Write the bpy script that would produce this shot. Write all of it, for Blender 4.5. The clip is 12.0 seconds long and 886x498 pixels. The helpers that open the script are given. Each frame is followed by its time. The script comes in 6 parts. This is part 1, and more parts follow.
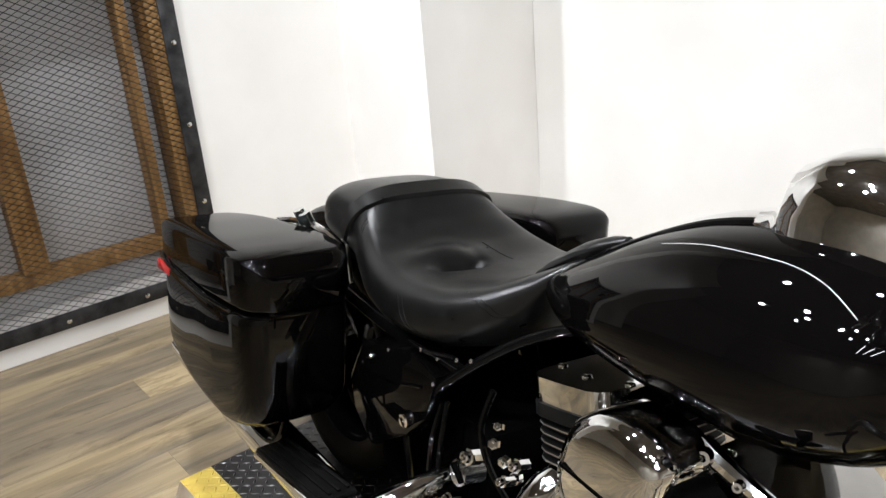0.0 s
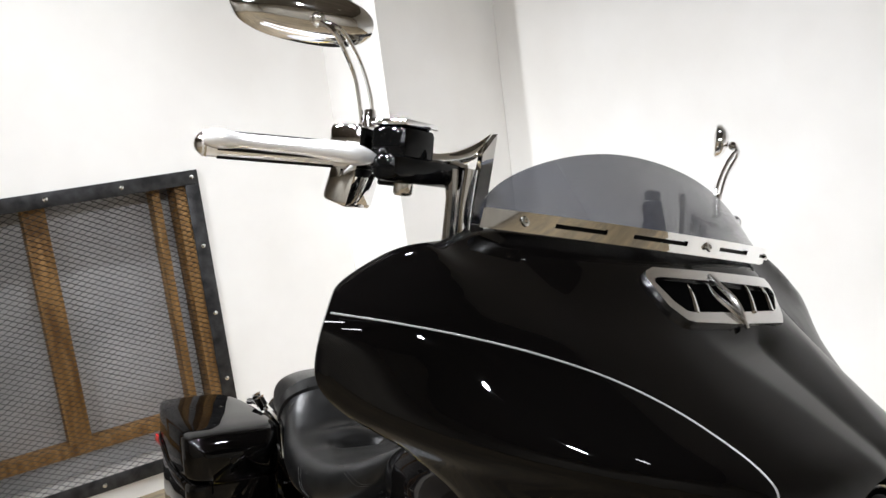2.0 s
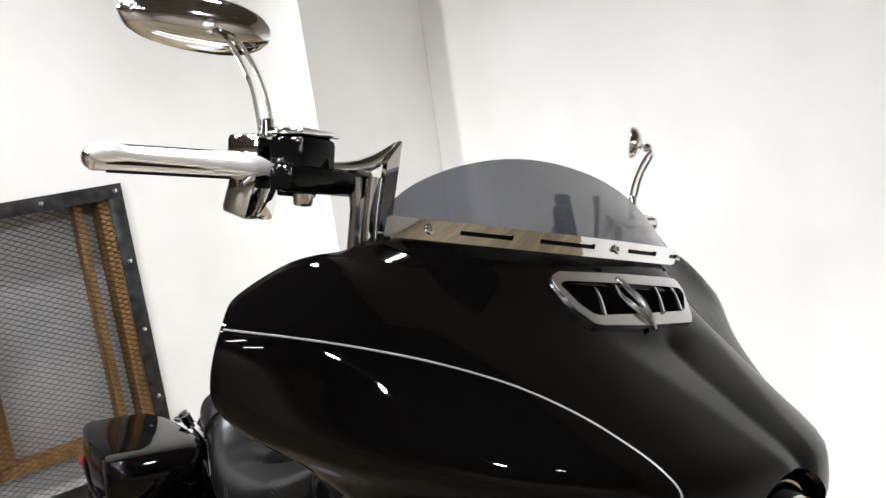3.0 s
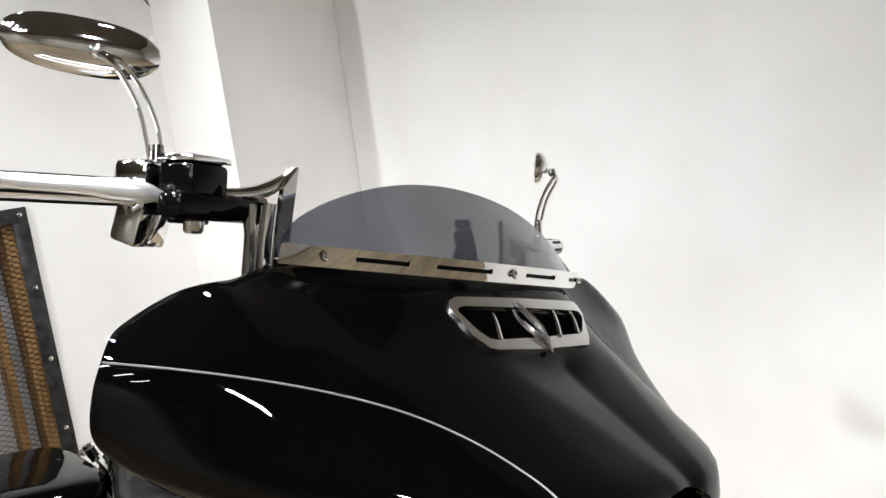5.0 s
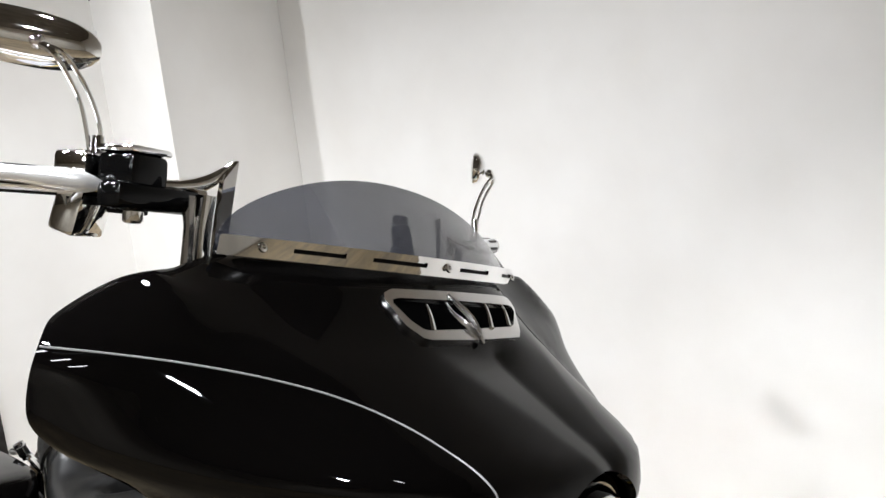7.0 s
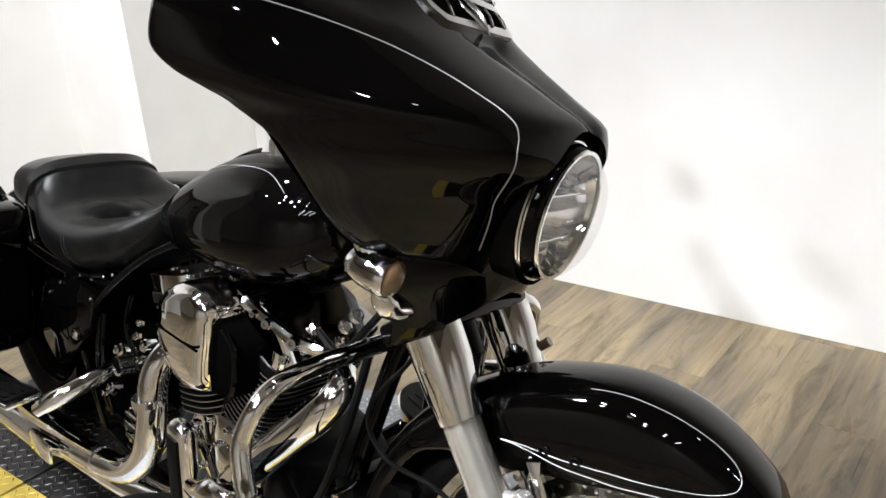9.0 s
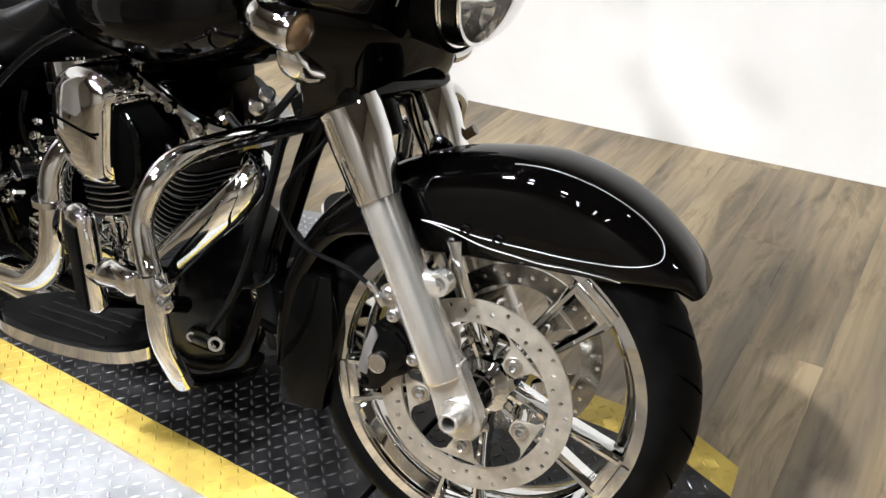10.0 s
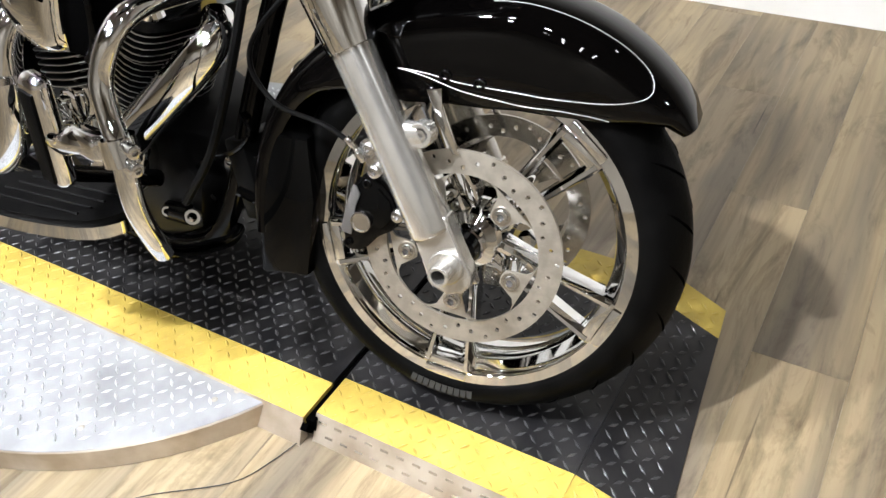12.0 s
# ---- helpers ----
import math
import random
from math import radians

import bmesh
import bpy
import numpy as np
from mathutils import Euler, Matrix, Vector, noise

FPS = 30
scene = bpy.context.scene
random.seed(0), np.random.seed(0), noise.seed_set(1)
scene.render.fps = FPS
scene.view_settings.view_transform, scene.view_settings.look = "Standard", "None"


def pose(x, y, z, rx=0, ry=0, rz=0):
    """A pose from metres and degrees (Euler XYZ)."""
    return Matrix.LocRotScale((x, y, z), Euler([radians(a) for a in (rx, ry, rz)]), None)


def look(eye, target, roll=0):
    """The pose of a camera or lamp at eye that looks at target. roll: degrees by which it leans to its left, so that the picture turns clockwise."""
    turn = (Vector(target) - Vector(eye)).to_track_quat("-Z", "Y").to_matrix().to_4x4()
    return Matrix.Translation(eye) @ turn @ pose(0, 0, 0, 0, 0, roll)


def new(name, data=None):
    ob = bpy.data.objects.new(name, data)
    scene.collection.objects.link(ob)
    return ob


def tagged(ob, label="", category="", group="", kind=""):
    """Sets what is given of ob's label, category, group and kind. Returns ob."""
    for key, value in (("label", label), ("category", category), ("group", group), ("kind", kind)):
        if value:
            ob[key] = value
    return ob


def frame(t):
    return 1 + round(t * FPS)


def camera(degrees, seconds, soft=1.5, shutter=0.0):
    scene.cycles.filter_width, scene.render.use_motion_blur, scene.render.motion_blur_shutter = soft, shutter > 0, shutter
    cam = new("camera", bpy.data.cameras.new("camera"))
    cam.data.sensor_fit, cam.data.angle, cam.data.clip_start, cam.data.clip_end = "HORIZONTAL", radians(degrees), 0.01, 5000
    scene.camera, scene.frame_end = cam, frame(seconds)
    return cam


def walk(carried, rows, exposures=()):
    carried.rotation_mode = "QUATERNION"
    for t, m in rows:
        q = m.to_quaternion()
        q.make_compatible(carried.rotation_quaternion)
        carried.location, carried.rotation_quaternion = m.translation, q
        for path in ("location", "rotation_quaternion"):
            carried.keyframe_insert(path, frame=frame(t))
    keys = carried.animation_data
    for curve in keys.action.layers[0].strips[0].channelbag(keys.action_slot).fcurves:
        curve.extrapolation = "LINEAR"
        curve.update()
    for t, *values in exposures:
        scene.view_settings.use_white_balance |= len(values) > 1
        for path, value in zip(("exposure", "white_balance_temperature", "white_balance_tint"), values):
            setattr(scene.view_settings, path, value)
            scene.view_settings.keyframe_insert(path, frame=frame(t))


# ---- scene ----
cam = camera(55.6, 12.0)
PATH = [
    (0, (1.46, -0.682, 1.164), (-0.024, 0.447, 0.439), -5.0),
    (0.5, (1.683, -0.687, 1.19), (0.066, 0.317, 0.575), -3.0),
    (1, (1.918, -0.651, 1.267), (0.171, 0.203, 0.802), -4.7),
    (1.5, (1.966, -0.613, 1.3), (0.236, 0.318, 0.925), -6.3),
    (2, (1.974, -0.576, 1.305), (0.307, 0.475, 0.96), -7.3),
    (2.5, (1.982, -0.555, 1.301), (0.366, 0.57, 0.947), -8.5),
    (3, (1.985, -0.537, 1.3), (0.395, 0.625, 0.952), -8.3),
    (5, (2.004, -0.512, 1.3), (0.522, 0.792, 0.978), -7.9),
    (5.5, (2.014, -0.508, 1.299), (0.563, 0.831, 0.981), -7.5),
    (6, (2.022, -0.502, 1.298), (0.582, 0.85, 0.983), -7.5),
    (6.5, (2.027, -0.494, 1.298), (0.605, 0.878, 0.988), -7.0),
    (8.5, (2.056, -0.781, 1.221), (0.842, 0.716, 0.685), -5.0),
    (9, (2.065, -0.808, 1.178), (0.91, 0.654, 0.45), -3.8),
    (9.5, (2.073, -0.795, 1.113), (1.043, 0.657, 0.203), -3.7),
    (10, (2.072, -0.787, 1.054), (1.113, 0.627, 0.014), -2.0),
    (10.5, (2.067, -0.796, 1.017), (1.183, 0.583, -0.13), -1.8),
    (11, (2.072, -0.812, 0.989), (1.231, 0.543, -0.217), -1.3),
    (11.5, (2.075, -0.813, 0.966), (1.287, 0.505, -0.315), -1.6),
    (12, (2.058, -0.788, 1.002), (1.223, 0.513, -0.267), -4.3),
]
walk(cam, [(t, look(eye, target, roll)) for t, eye, target, roll in PATH], [(0, 0.05), (0.5, 0.15), (1.5, 0.12), (3, 0.10), (5, -0.04), (6.5, -0.06), (8.5, 0.0), (12, 0.0)])

# ---- world and lights ----
world = bpy.data.worlds.new("world")
scene.world = world
world.use_nodes = True
world.node_tree.nodes["Background"].inputs[0].default_value = (0.75, 0.72, 0.68, 1)
world.node_tree.nodes["Background"].inputs[1].default_value = 0.02
scene.view_settings.exposure = 0.0


# ---- materials ----
def mat(name, colour, rough=0.5, metal=0.0, coat=0.0, spec=0.5):
    m = bpy.data.materials.new(name)
    m.use_nodes = True
    b = m.node_tree.nodes["Principled BSDF"]
    b.inputs["Base Color"].default_value = (*colour, 1)
    b.inputs["Roughness"].default_value = rough
    b.inputs["Metallic"].default_value = metal
    b.inputs["Coat Weight"].default_value = coat
    b.inputs["Coat Roughness"].default_value = 0.02
    b.inputs["Specular IOR Level"].default_value = spec
    return m


def node(m, kind, **values):
    n = m.node_tree.nodes.new(kind)
    for key, value in values.items():
        n.inputs[key.replace("_", " ")].default_value = value
    return n


def link(m, a, i, b, j):
    m.node_tree.links.new(a.outputs[i], b.inputs[j])


def coords(m, scale=(1, 1, 1), turn=0.0):
    tc = m.node_tree.nodes.new("ShaderNodeTexCoord")
    mp = m.node_tree.nodes.new("ShaderNodeMapping")
    mp.inputs["Scale"].default_value = scale
    mp.inputs["Rotation"].default_value = (0, 0, radians(turn))
    link(m, tc, "Object", mp, "Vector")
    return mp


def grain(m, a, b, scale=8.0, detail=4.0, stretch=(1, 1, 1), low=0.35, high=0.65, bump=0.0, bump_scale=60.0, rough=None):
    """Two colours mixed by a noise, a fine bump and, if given, a varied roughness."""
    bsdf = m.node_tree.nodes["Principled BSDF"]
    mp = coords(m, stretch)
    n = node(m, "ShaderNodeTexNoise", Scale=scale, Detail=detail)
    link(m, mp, 0, n, "Vector")
    ramp = m.node_tree.nodes.new("ShaderNodeValToRGB")
    ramp.color_ramp.elements[0].position, ramp.color_ramp.elements[1].position = low, high
    ramp.color_ramp.elements[0].color, ramp.color_ramp.elements[1].color = (*a, 1), (*b, 1)
    link(m, n, 0, ramp, 0)
    link(m, ramp, 0, bsdf, "Base Color")
    if rough:
        mr = node(m, "ShaderNodeMapRange", To_Min=rough[0], To_Max=rough[1])
        link(m, n, 0, mr, 0)
        link(m, mr, 0, bsdf, "Roughness")
    if bump:
        n2 = node(m, "ShaderNodeTexNoise", Scale=bump_scale, Detail=3.0)
        link(m, mp, 0, n2, "Vector")
        bp = node(m, "ShaderNodeBump", Strength=bump, Distance=0.002)
        link(m, n2, 0, bp, "Height")
        link(m, bp, 0, bsdf, "Normal")
    return m


PAINT = mat("black_gloss_paint", (0.0008, 0.0007, 0.0007), 0.3, 0.0, 0.52, 0.0)
CHROME = mat("chrome", (0.82, 0.81, 0.79), 0.05, 1.0)
grain(CHROME, (0.82, 0.82, 0.815), (0.88, 0.88, 0.875), 30, 3, rough=(0.015, 0.05))
BRUSHED = mat("brushed_aluminium", (0.72, 0.70, 0.67), 0.34, 0.88)
grain(BRUSHED, (0.62, 0.60, 0.56), (0.76, 0.74, 0.70), 40, 4, (1, 1, 0.08), rough=(0.20, 0.29))
SATIN = mat("polished_alloy", (0.72, 0.71, 0.70), 0.16, 1.0)
# Darker, smoother disc steel that stands in for shade on the far disc.
DISCSHADE = mat("shaded_disc_steel", (0.42, 0.40, 0.37), 0.12, 1.0)
grain(DISCSHADE, (0.34, 0.32, 0.29), (0.46, 0.44, 0.40), 60, 4, rough=(0.10, 0.20))
ROTORSTEEL = mat("rotor_steel", (0.50, 0.46, 0.41), 0.34, 0.8)
grain(ROTORSTEEL, (0.40, 0.365, 0.31), (0.52, 0.48, 0.41), 60, 4, rough=(0.32, 0.46))
LEATHER = mat("black_leather", (0.008, 0.008, 0.008), 0.42, spec=0.30)
grain(LEATHER, (0.0015, 0.0015, 0.0015), (0.0032, 0.0032, 0.0032), 40, 4, bump=0.16, bump_scale=420, rough=(0.24, 0.36))
RUBBER = mat("tyre_rubber", (0.010, 0.010, 0.010), 0.55, spec=0.05)
grain(RUBBER, (0.0010, 0.0010, 0.0010), (0.0028, 0.0027, 0.0026), 30, 5, bump=0.2, bump_scale=300, rough=(0.42, 0.62))
PLASTIC = mat("black_plastic", (0.006, 0.006, 0.006), 0.45, spec=0.06)
grain(PLASTIC, (0.0015, 0.0015, 0.0015), (0.003, 0.003, 0.003), 50, 3, bump=0.1, bump_scale=300, rough=(0.38, 0.5))
SEMIGLOSS = mat("black_powder_coat", (0.0012, 0.0012, 0.0012), 0.3, 0.0, 0.32, 0.0)
FINS = mat("black_engine_enamel", (0.002, 0.002, 0.002), 0.35, spec=0.10)
FINEDGE = mat("machined_fin_edge", (0.55, 0.54, 0.52), 0.3, 1.0)
PIN = mat("silver_pinstripe", (0.30, 0.30, 0.30), 0.4, 0.4)
SMOKE = mat("smoked_screen", (0.026, 0.028, 0.036), 0.03)
b = SMOKE.node_tree.nodes["Principled BSDF"]
b.inputs["Transmission Weight"].default_value = 0.0
b.inputs["Alpha"].default_value = 0.66
GLASS = mat("clear_lens", (1, 1, 1), 0.02)
b = GLASS.node_tree.nodes["Principled BSDF"]
b.inputs["Alpha"].default_value = 0.14
AMBER = mat("smoked_signal_lens", (0.10, 0.06, 0.03), 0.1, 0.0, 0.5)
REDLENS = mat("red_lens", (0.35, 0.01, 0.01), 0.12, 0.0, 0.6)
# Dead black for black parts and for shade drawn into hollows.
DARK = mat("black_and_hollow_shade", (0.001, 0.001, 0.001), 0.8, spec=0.0)
WALLPAINT = mat("white_wall_paint", (0.80, 0.78, 0.74), 0.75)
grain(WALLPAINT, (0.745, 0.725, 0.69), (0.80, 0.785, 0.755), 2.5, 4, bump=0.06, bump_scale=150, rough=(0.55, 0.75))
CEIL = mat("dark_ceiling_paint", (0.04, 0.037, 0.034), 0.85)
grain(CEIL, (0.10, 0.088, 0.075), (0.14, 0.125, 0.108), 3, 3)
DARKWALL = mat("greige_wall_paint", (0.05, 0.042, 0.035), 0.8)
grain(DARKWALL, (0.45, 0.42, 0.365), (0.53, 0.495, 0.43), 2.5, 4)
BASEWHITE = mat("white_skirting", (0.78, 0.77, 0.75), 0.5)
grain(BASEWHITE, (0.72, 0.71, 0.69), (0.80, 0.79, 0.77), 6, 4)
BLACKSTEEL = mat("black_angle_steel", (0.022, 0.022, 0.024), 0.42, 0.5)
grain(BLACKSTEEL, (0.014, 0.014, 0.015), (0.05, 0.05, 0.052), 22, 5, rough=(0.3, 0.55))
MESHSTEEL = mat("expanded_metal", (0.03, 0.03, 0.03), 0.42, 0.2)
grain(MESHSTEEL, (0.012, 0.012, 0.012), (0.05, 0.048, 0.045), 14, 4, rough=(0.35, 0.55))
STUD = mat("stained_timber", (0.20, 0.095, 0.025), 0.6)
grain(STUD, (0.20, 0.10, 0.028), (0.42, 0.235, 0.08), 6, 6, (6, 6, 0.7), bump=0.2, bump_scale=60)
PANELGREY = mat("grey_back_panel", (0.16, 0.15, 0.14), 0.55)
grain(PANELGREY, (0.42, 0.42, 0.42), (0.60, 0.60, 0.60), 2.2, 4, rough=(0.35, 0.6))
# Lighter metal puts the light that raised treads catch into their colour.
SILVERTOP = mat("lit_tread_top", (0.66, 0.665, 0.68), 0.30, 0.6)
LEVER = mat("polished_lever", (0.84, 0.84, 0.83), 0.2, 0.5)
TREADTOP = mat("worn_tread_top", (0.06, 0.06, 0.062), 0.36, 0.35)
CALIPERGREY = mat("grey_caliper_cover", (0.16, 0.155, 0.15), 0.35, 0.5)
YELLOW = mat("yellow_safety_paint", (0.75, 0.50, 0.02), 0.38)
grain(YELLOW, (0.44, 0.315, 0.058), (0.57, 0.425, 0.085), 18, 5, rough=(0.42, 0.6))
BLACKPLATE = mat("black_tread_plate", (0.016, 0.016, 0.017), 0.38)
grain(BLACKPLATE, (0.006, 0.006, 0.007), (0.021, 0.020, 0.020), 16, 6, rough=(0.26, 0.46))
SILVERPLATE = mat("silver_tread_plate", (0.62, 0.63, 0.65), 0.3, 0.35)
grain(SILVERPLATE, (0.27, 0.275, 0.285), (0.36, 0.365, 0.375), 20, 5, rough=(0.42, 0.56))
EDGEPLATE = mat("beige_plate_edge", (0.50, 0.43, 0.34), 0.35, 0.6)
grain(EDGEPLATE, (0.40, 0.33, 0.25), (0.58, 0.52, 0.44), 14, 5, rough=(0.25, 0.45))
PLANK = bpy.data.materials.new("weathered_oak_plank")
PLANK.use_nodes = True


def plank_noise(stretch, scale, detail, rough, distort=0.0):
    """A noise drawn along the plank, another stretch of it on every plank."""
    shift = PLANK.node_tree.nodes.new("ShaderNodeVectorMath")
    link(PLANK, coords(PLANK, stretch), 0, shift, 0)
    link(PLANK, plank_seed, 0, shift, 1)
    n = node(PLANK, "ShaderNodeTexNoise", Scale=scale, Detail=detail, Roughness=rough, Distortion=distort)
    link(PLANK, shift, 0, n, "Vector")
    return n


def plank_ramp(source, low, a, high, b_):
    r = PLANK.node_tree.nodes.new("ShaderNodeValToRGB")
    r.color_ramp.elements[0].position, r.color_ramp.elements[0].color = low, (*a, 1)
    r.color_ramp.elements[1].position, r.color_ramp.elements[1].color = high, (*b_, 1)
    link(PLANK, source, 0, r, 0)
    return r


def plank_times(a, b_, amount=1.0):
    m = PLANK.node_tree.nodes.new("ShaderNodeMixRGB")
    m.blend_type = "MULTIPLY"
    m.inputs[0].default_value = amount
    link(PLANK, a, 0, m, 1)
    link(PLANK, b_, 0, m, 2)
    return m


object_info, island = PLANK.node_tree.nodes.new("ShaderNodeObjectInfo"), PLANK.node_tree.nodes.new("ShaderNodeNewGeometry")
plank_sum = PLANK.node_tree.nodes.new("ShaderNodeMath")
link(PLANK, object_info, "Random", plank_sum, 0)
link(PLANK, island, "Random Per Island", plank_sum, 1)
plank_seed = PLANK.node_tree.nodes.new("ShaderNodeMath")
plank_seed.operation = "MULTIPLY"
plank_seed.inputs[1].default_value = 37.0
link(PLANK, plank_sum, 0, plank_seed, 0)
tones = plank_ramp(plank_noise((7, 1.0, 2), 1.1, 3.0, 0.55, 0.4), 0.36, (0.155, 0.125, 0.088), 0.62, (0.310, 0.240, 0.142))
smudges = plank_ramp(plank_noise((10, 2.0, 2), 1.5, 8.0, 0.72, 0.9), 0.33, (0.42, 0.38, 0.33), 0.50, (1, 1, 1))
streaks = plank_ramp(plank_noise((46, 1.8, 2), 1.0, 6.0, 0.65), 0.34, (0.60, 0.57, 0.52), 0.56, (1, 1, 1))
cracks = plank_ramp(plank_noise((60, 1.1, 2), 1.3, 2.0, 0.5), 0.24, (0.30, 0.27, 0.23), 0.285, (1, 1, 1))
knots = node(PLANK, "ShaderNodeTexVoronoi", Scale=1.0)
link(PLANK, coords(PLANK, (7.5, 3.4, 2)), 0, knots, "Vector")
spots = plank_ramp(knots, 0.030, (0.22, 0.18, 0.14), 0.085, (1, 1, 1))
board = plank_times(plank_times(plank_times(plank_times(tones, smudges, 0.85), streaks, 0.75), cracks, 0.8), spots, 0.8)
tint = PLANK.node_tree.nodes.new("ShaderNodeHueSaturation")
fraction = PLANK.node_tree.nodes.new("ShaderNodeMath")
fraction.operation = "FRACT"
link(PLANK, plank_seed, 0, fraction, 0)
spread_of_tint = node(PLANK, "ShaderNodeMapRange", To_Min=0.82, To_Max=1.16)
link(PLANK, fraction, 0, spread_of_tint, 0)
link(PLANK, spread_of_tint, 0, tint, "Value")
link(PLANK, board, 0, tint, "Color")
bs = PLANK.node_tree.nodes["Principled BSDF"]
link(PLANK, tint, 0, bs, "Base Color")
gloss = node(PLANK, "ShaderNodeMapRange", To_Min=0.34, To_Max=0.55)
link(PLANK, streaks, 0, gloss, 0)
link(PLANK, gloss, 0, bs, "Roughness")
relief = node(PLANK, "ShaderNodeBump", Strength=0.12, Distance=0.002)
link(PLANK, streaks, 0, relief, "Height")
link(PLANK, relief, 0, bs, "Normal")


# ---- mesh tools ----
def put(name, bm, material, smooth=True, angle=35):
    me = bpy.data.meshes.new(name)
    bmesh.ops.recalc_face_normals(bm, faces=bm.faces)
    bm.to_mesh(me)
    bm.free()
    for m in material if isinstance(material, (list, tuple)) else [material]:
        me.materials.append(m)
    if smooth:
        me.shade_smooth()
        me.set_sharp_from_angle(angle=radians(angle))
    return me


def part(name, bm, material, parent=None, label="", m=None, angle=35):
    if parent and parent.parent and parent.parent.parent:
        parent = parent.parent
    ob = new(name, put(name, bm, material, True, angle))
    ob.parent = parent
    if m is not None:
        ob.matrix_basis = m
    if label:
        ob["label"] = label
    return ob


def thing(name, bm, material, label, category, group="", kind="", angle=35):
    return tagged(part(name, bm, material, None, "", None, angle), label, category, group, kind)


def hermite(xs, ys, x):
    """A smooth curve through a small table, flat beyond its ends."""
    xs, ys = list(xs), list(ys)
    if x <= xs[0]:
        return ys[0]
    if x >= xs[-1]:
        return ys[-1]
    k = max(i for i in range(len(xs) - 1) if xs[i] <= x)
    d = [(ys[i + 1] - ys[i]) / (xs[i + 1] - xs[i]) for i in range(len(xs) - 1)]

    def slope(i):
        if i == 0 or i == len(xs) - 1:
            return d[min(i, len(d) - 1)]
        return 0.0 if d[i - 1] * d[i] <= 0 else 2 * d[i - 1] * d[i] / (d[i - 1] + d[i])

    h = xs[k + 1] - xs[k]
    u = (x - xs[k]) / h
    return ((2 * u**3 - 3 * u**2 + 1) * ys[k] + (u**3 - 2 * u**2 + u) * h * slope(k)
            + (3 * u**2 - 2 * u**3) * ys[k + 1] + (u**3 - u**2) * h * slope(k + 1))


def smooth_line(points, steps=6, closed=False):
    """Catmull-Rom through the points."""
    p = [Vector(q) for q in points]
    n, out = len(p), []
    for i in range(n if closed else n - 1):
        a, b_, c, d = (p[(i + k) % n] if closed else p[min(max(i + k, 0), n - 1)] for k in (-1, 0, 1, 2))
        for s in range(steps):
            u = s / steps
            out.append(0.5 * (2 * b_ + (c - a) * u + (2 * a - 5 * b_ + 4 * c - d) * u * u + (3 * b_ - a - 3 * c + d) * u**3))
    if not closed:
        out.append(p[-1])
    return out


def skin(bm, rings, closed=True, caps=True, loop=False):
    """Quads between rings of equal length."""
    vs = [[bm.verts.new(v) for v in r] for r in rings]
    n = len(vs[0])
    pairs = list(zip(vs, vs[1:])) + ([(vs[-1], vs[0])] if loop else [])
    for a, b_ in pairs:
        for i in range(n if closed else n - 1):
            bm.faces.new((a[i], a[(i + 1) % n], b_[(i + 1) % n], b_[i]))
    if caps and closed and not loop:
        bm.faces.new(vs[0][::-1])
        bm.faces.new(vs[-1])
    return bm


def tube(bm, points, radius, seg=12, steps=6, smooth=True, caps=True):
    """A round tube along points; radius: one number or one per point."""
    line = smooth_line(points, steps) if smooth and len(points) > 2 else [Vector(q) for q in points]
    n = len(line)
    if isinstance(radius, (int, float)):
        rad = [radius] * n
    else:
        rad = [hermite([k / (len(radius) - 1) for k in range(len(radius))], radius, i / (n - 1)) for i in range(n)]
    t0 = (line[1] - line[0]).normalized()
    side = t0.orthogonal().normalized()
    rings = []
    for i, p in enumerate(line):
        t = (line[min(i + 1, n - 1)] - line[max(i - 1, 0)]).normalized()
        side = (side - t * side.dot(t)).normalized()
        up = t.cross(side)
        rings.append([p + rad[i] * (math.cos(a) * side + math.sin(a) * up) for a in (2 * math.pi * k / seg for k in range(seg))])
    return skin(bm, rings, True, caps)


def turned(bm, profile, centre, axis, seg=32, closed_profile=False, start=0.0, sweep=360.0):
    """A body of revolution: profile of (radius, height along the axis)."""
    ax = Vector(axis).normalized()
    u = ax.orthogonal().normalized() if abs(ax.y) < 0.9 else Vector((1, 0, 0))
    u = (u - ax * u.dot(ax)).normalized()
    v = ax.cross(u)
    c = Vector(centre)
    full = sweep >= 360
    k = seg if full else seg + 1
    rings = []
    for s in range(k):
        a = radians(start + sweep * s / seg)
        d = math.cos(a) * u + math.sin(a) * v
        rings.append([c + r * d + h * ax for r, h in profile])
    return skin(bm, rings, closed_profile, caps=not full, loop=full)


def block(bm, size, m=None, bevel=0.0, seg=2):
    """A box with rounded edges."""
    r = bmesh.ops.create_cube(bm, size=1.0)
    vs = r["verts"]
    bmesh.ops.scale(bm, vec=size, verts=vs)
    if bevel:
        es = list({e_ for v in vs for e_ in v.link_edges})
        r2 = bmesh.ops.bevel(bm, geom=es, offset=bevel, segments=seg, affect="EDGES", profile=0.5)
        vs = list({v for f in r2["faces"] for v in f.verts} | {v for v in vs if v.is_valid})
    if m is not None:
        bmesh.ops.transform(bm, matrix=m, verts=vs)
    return vs


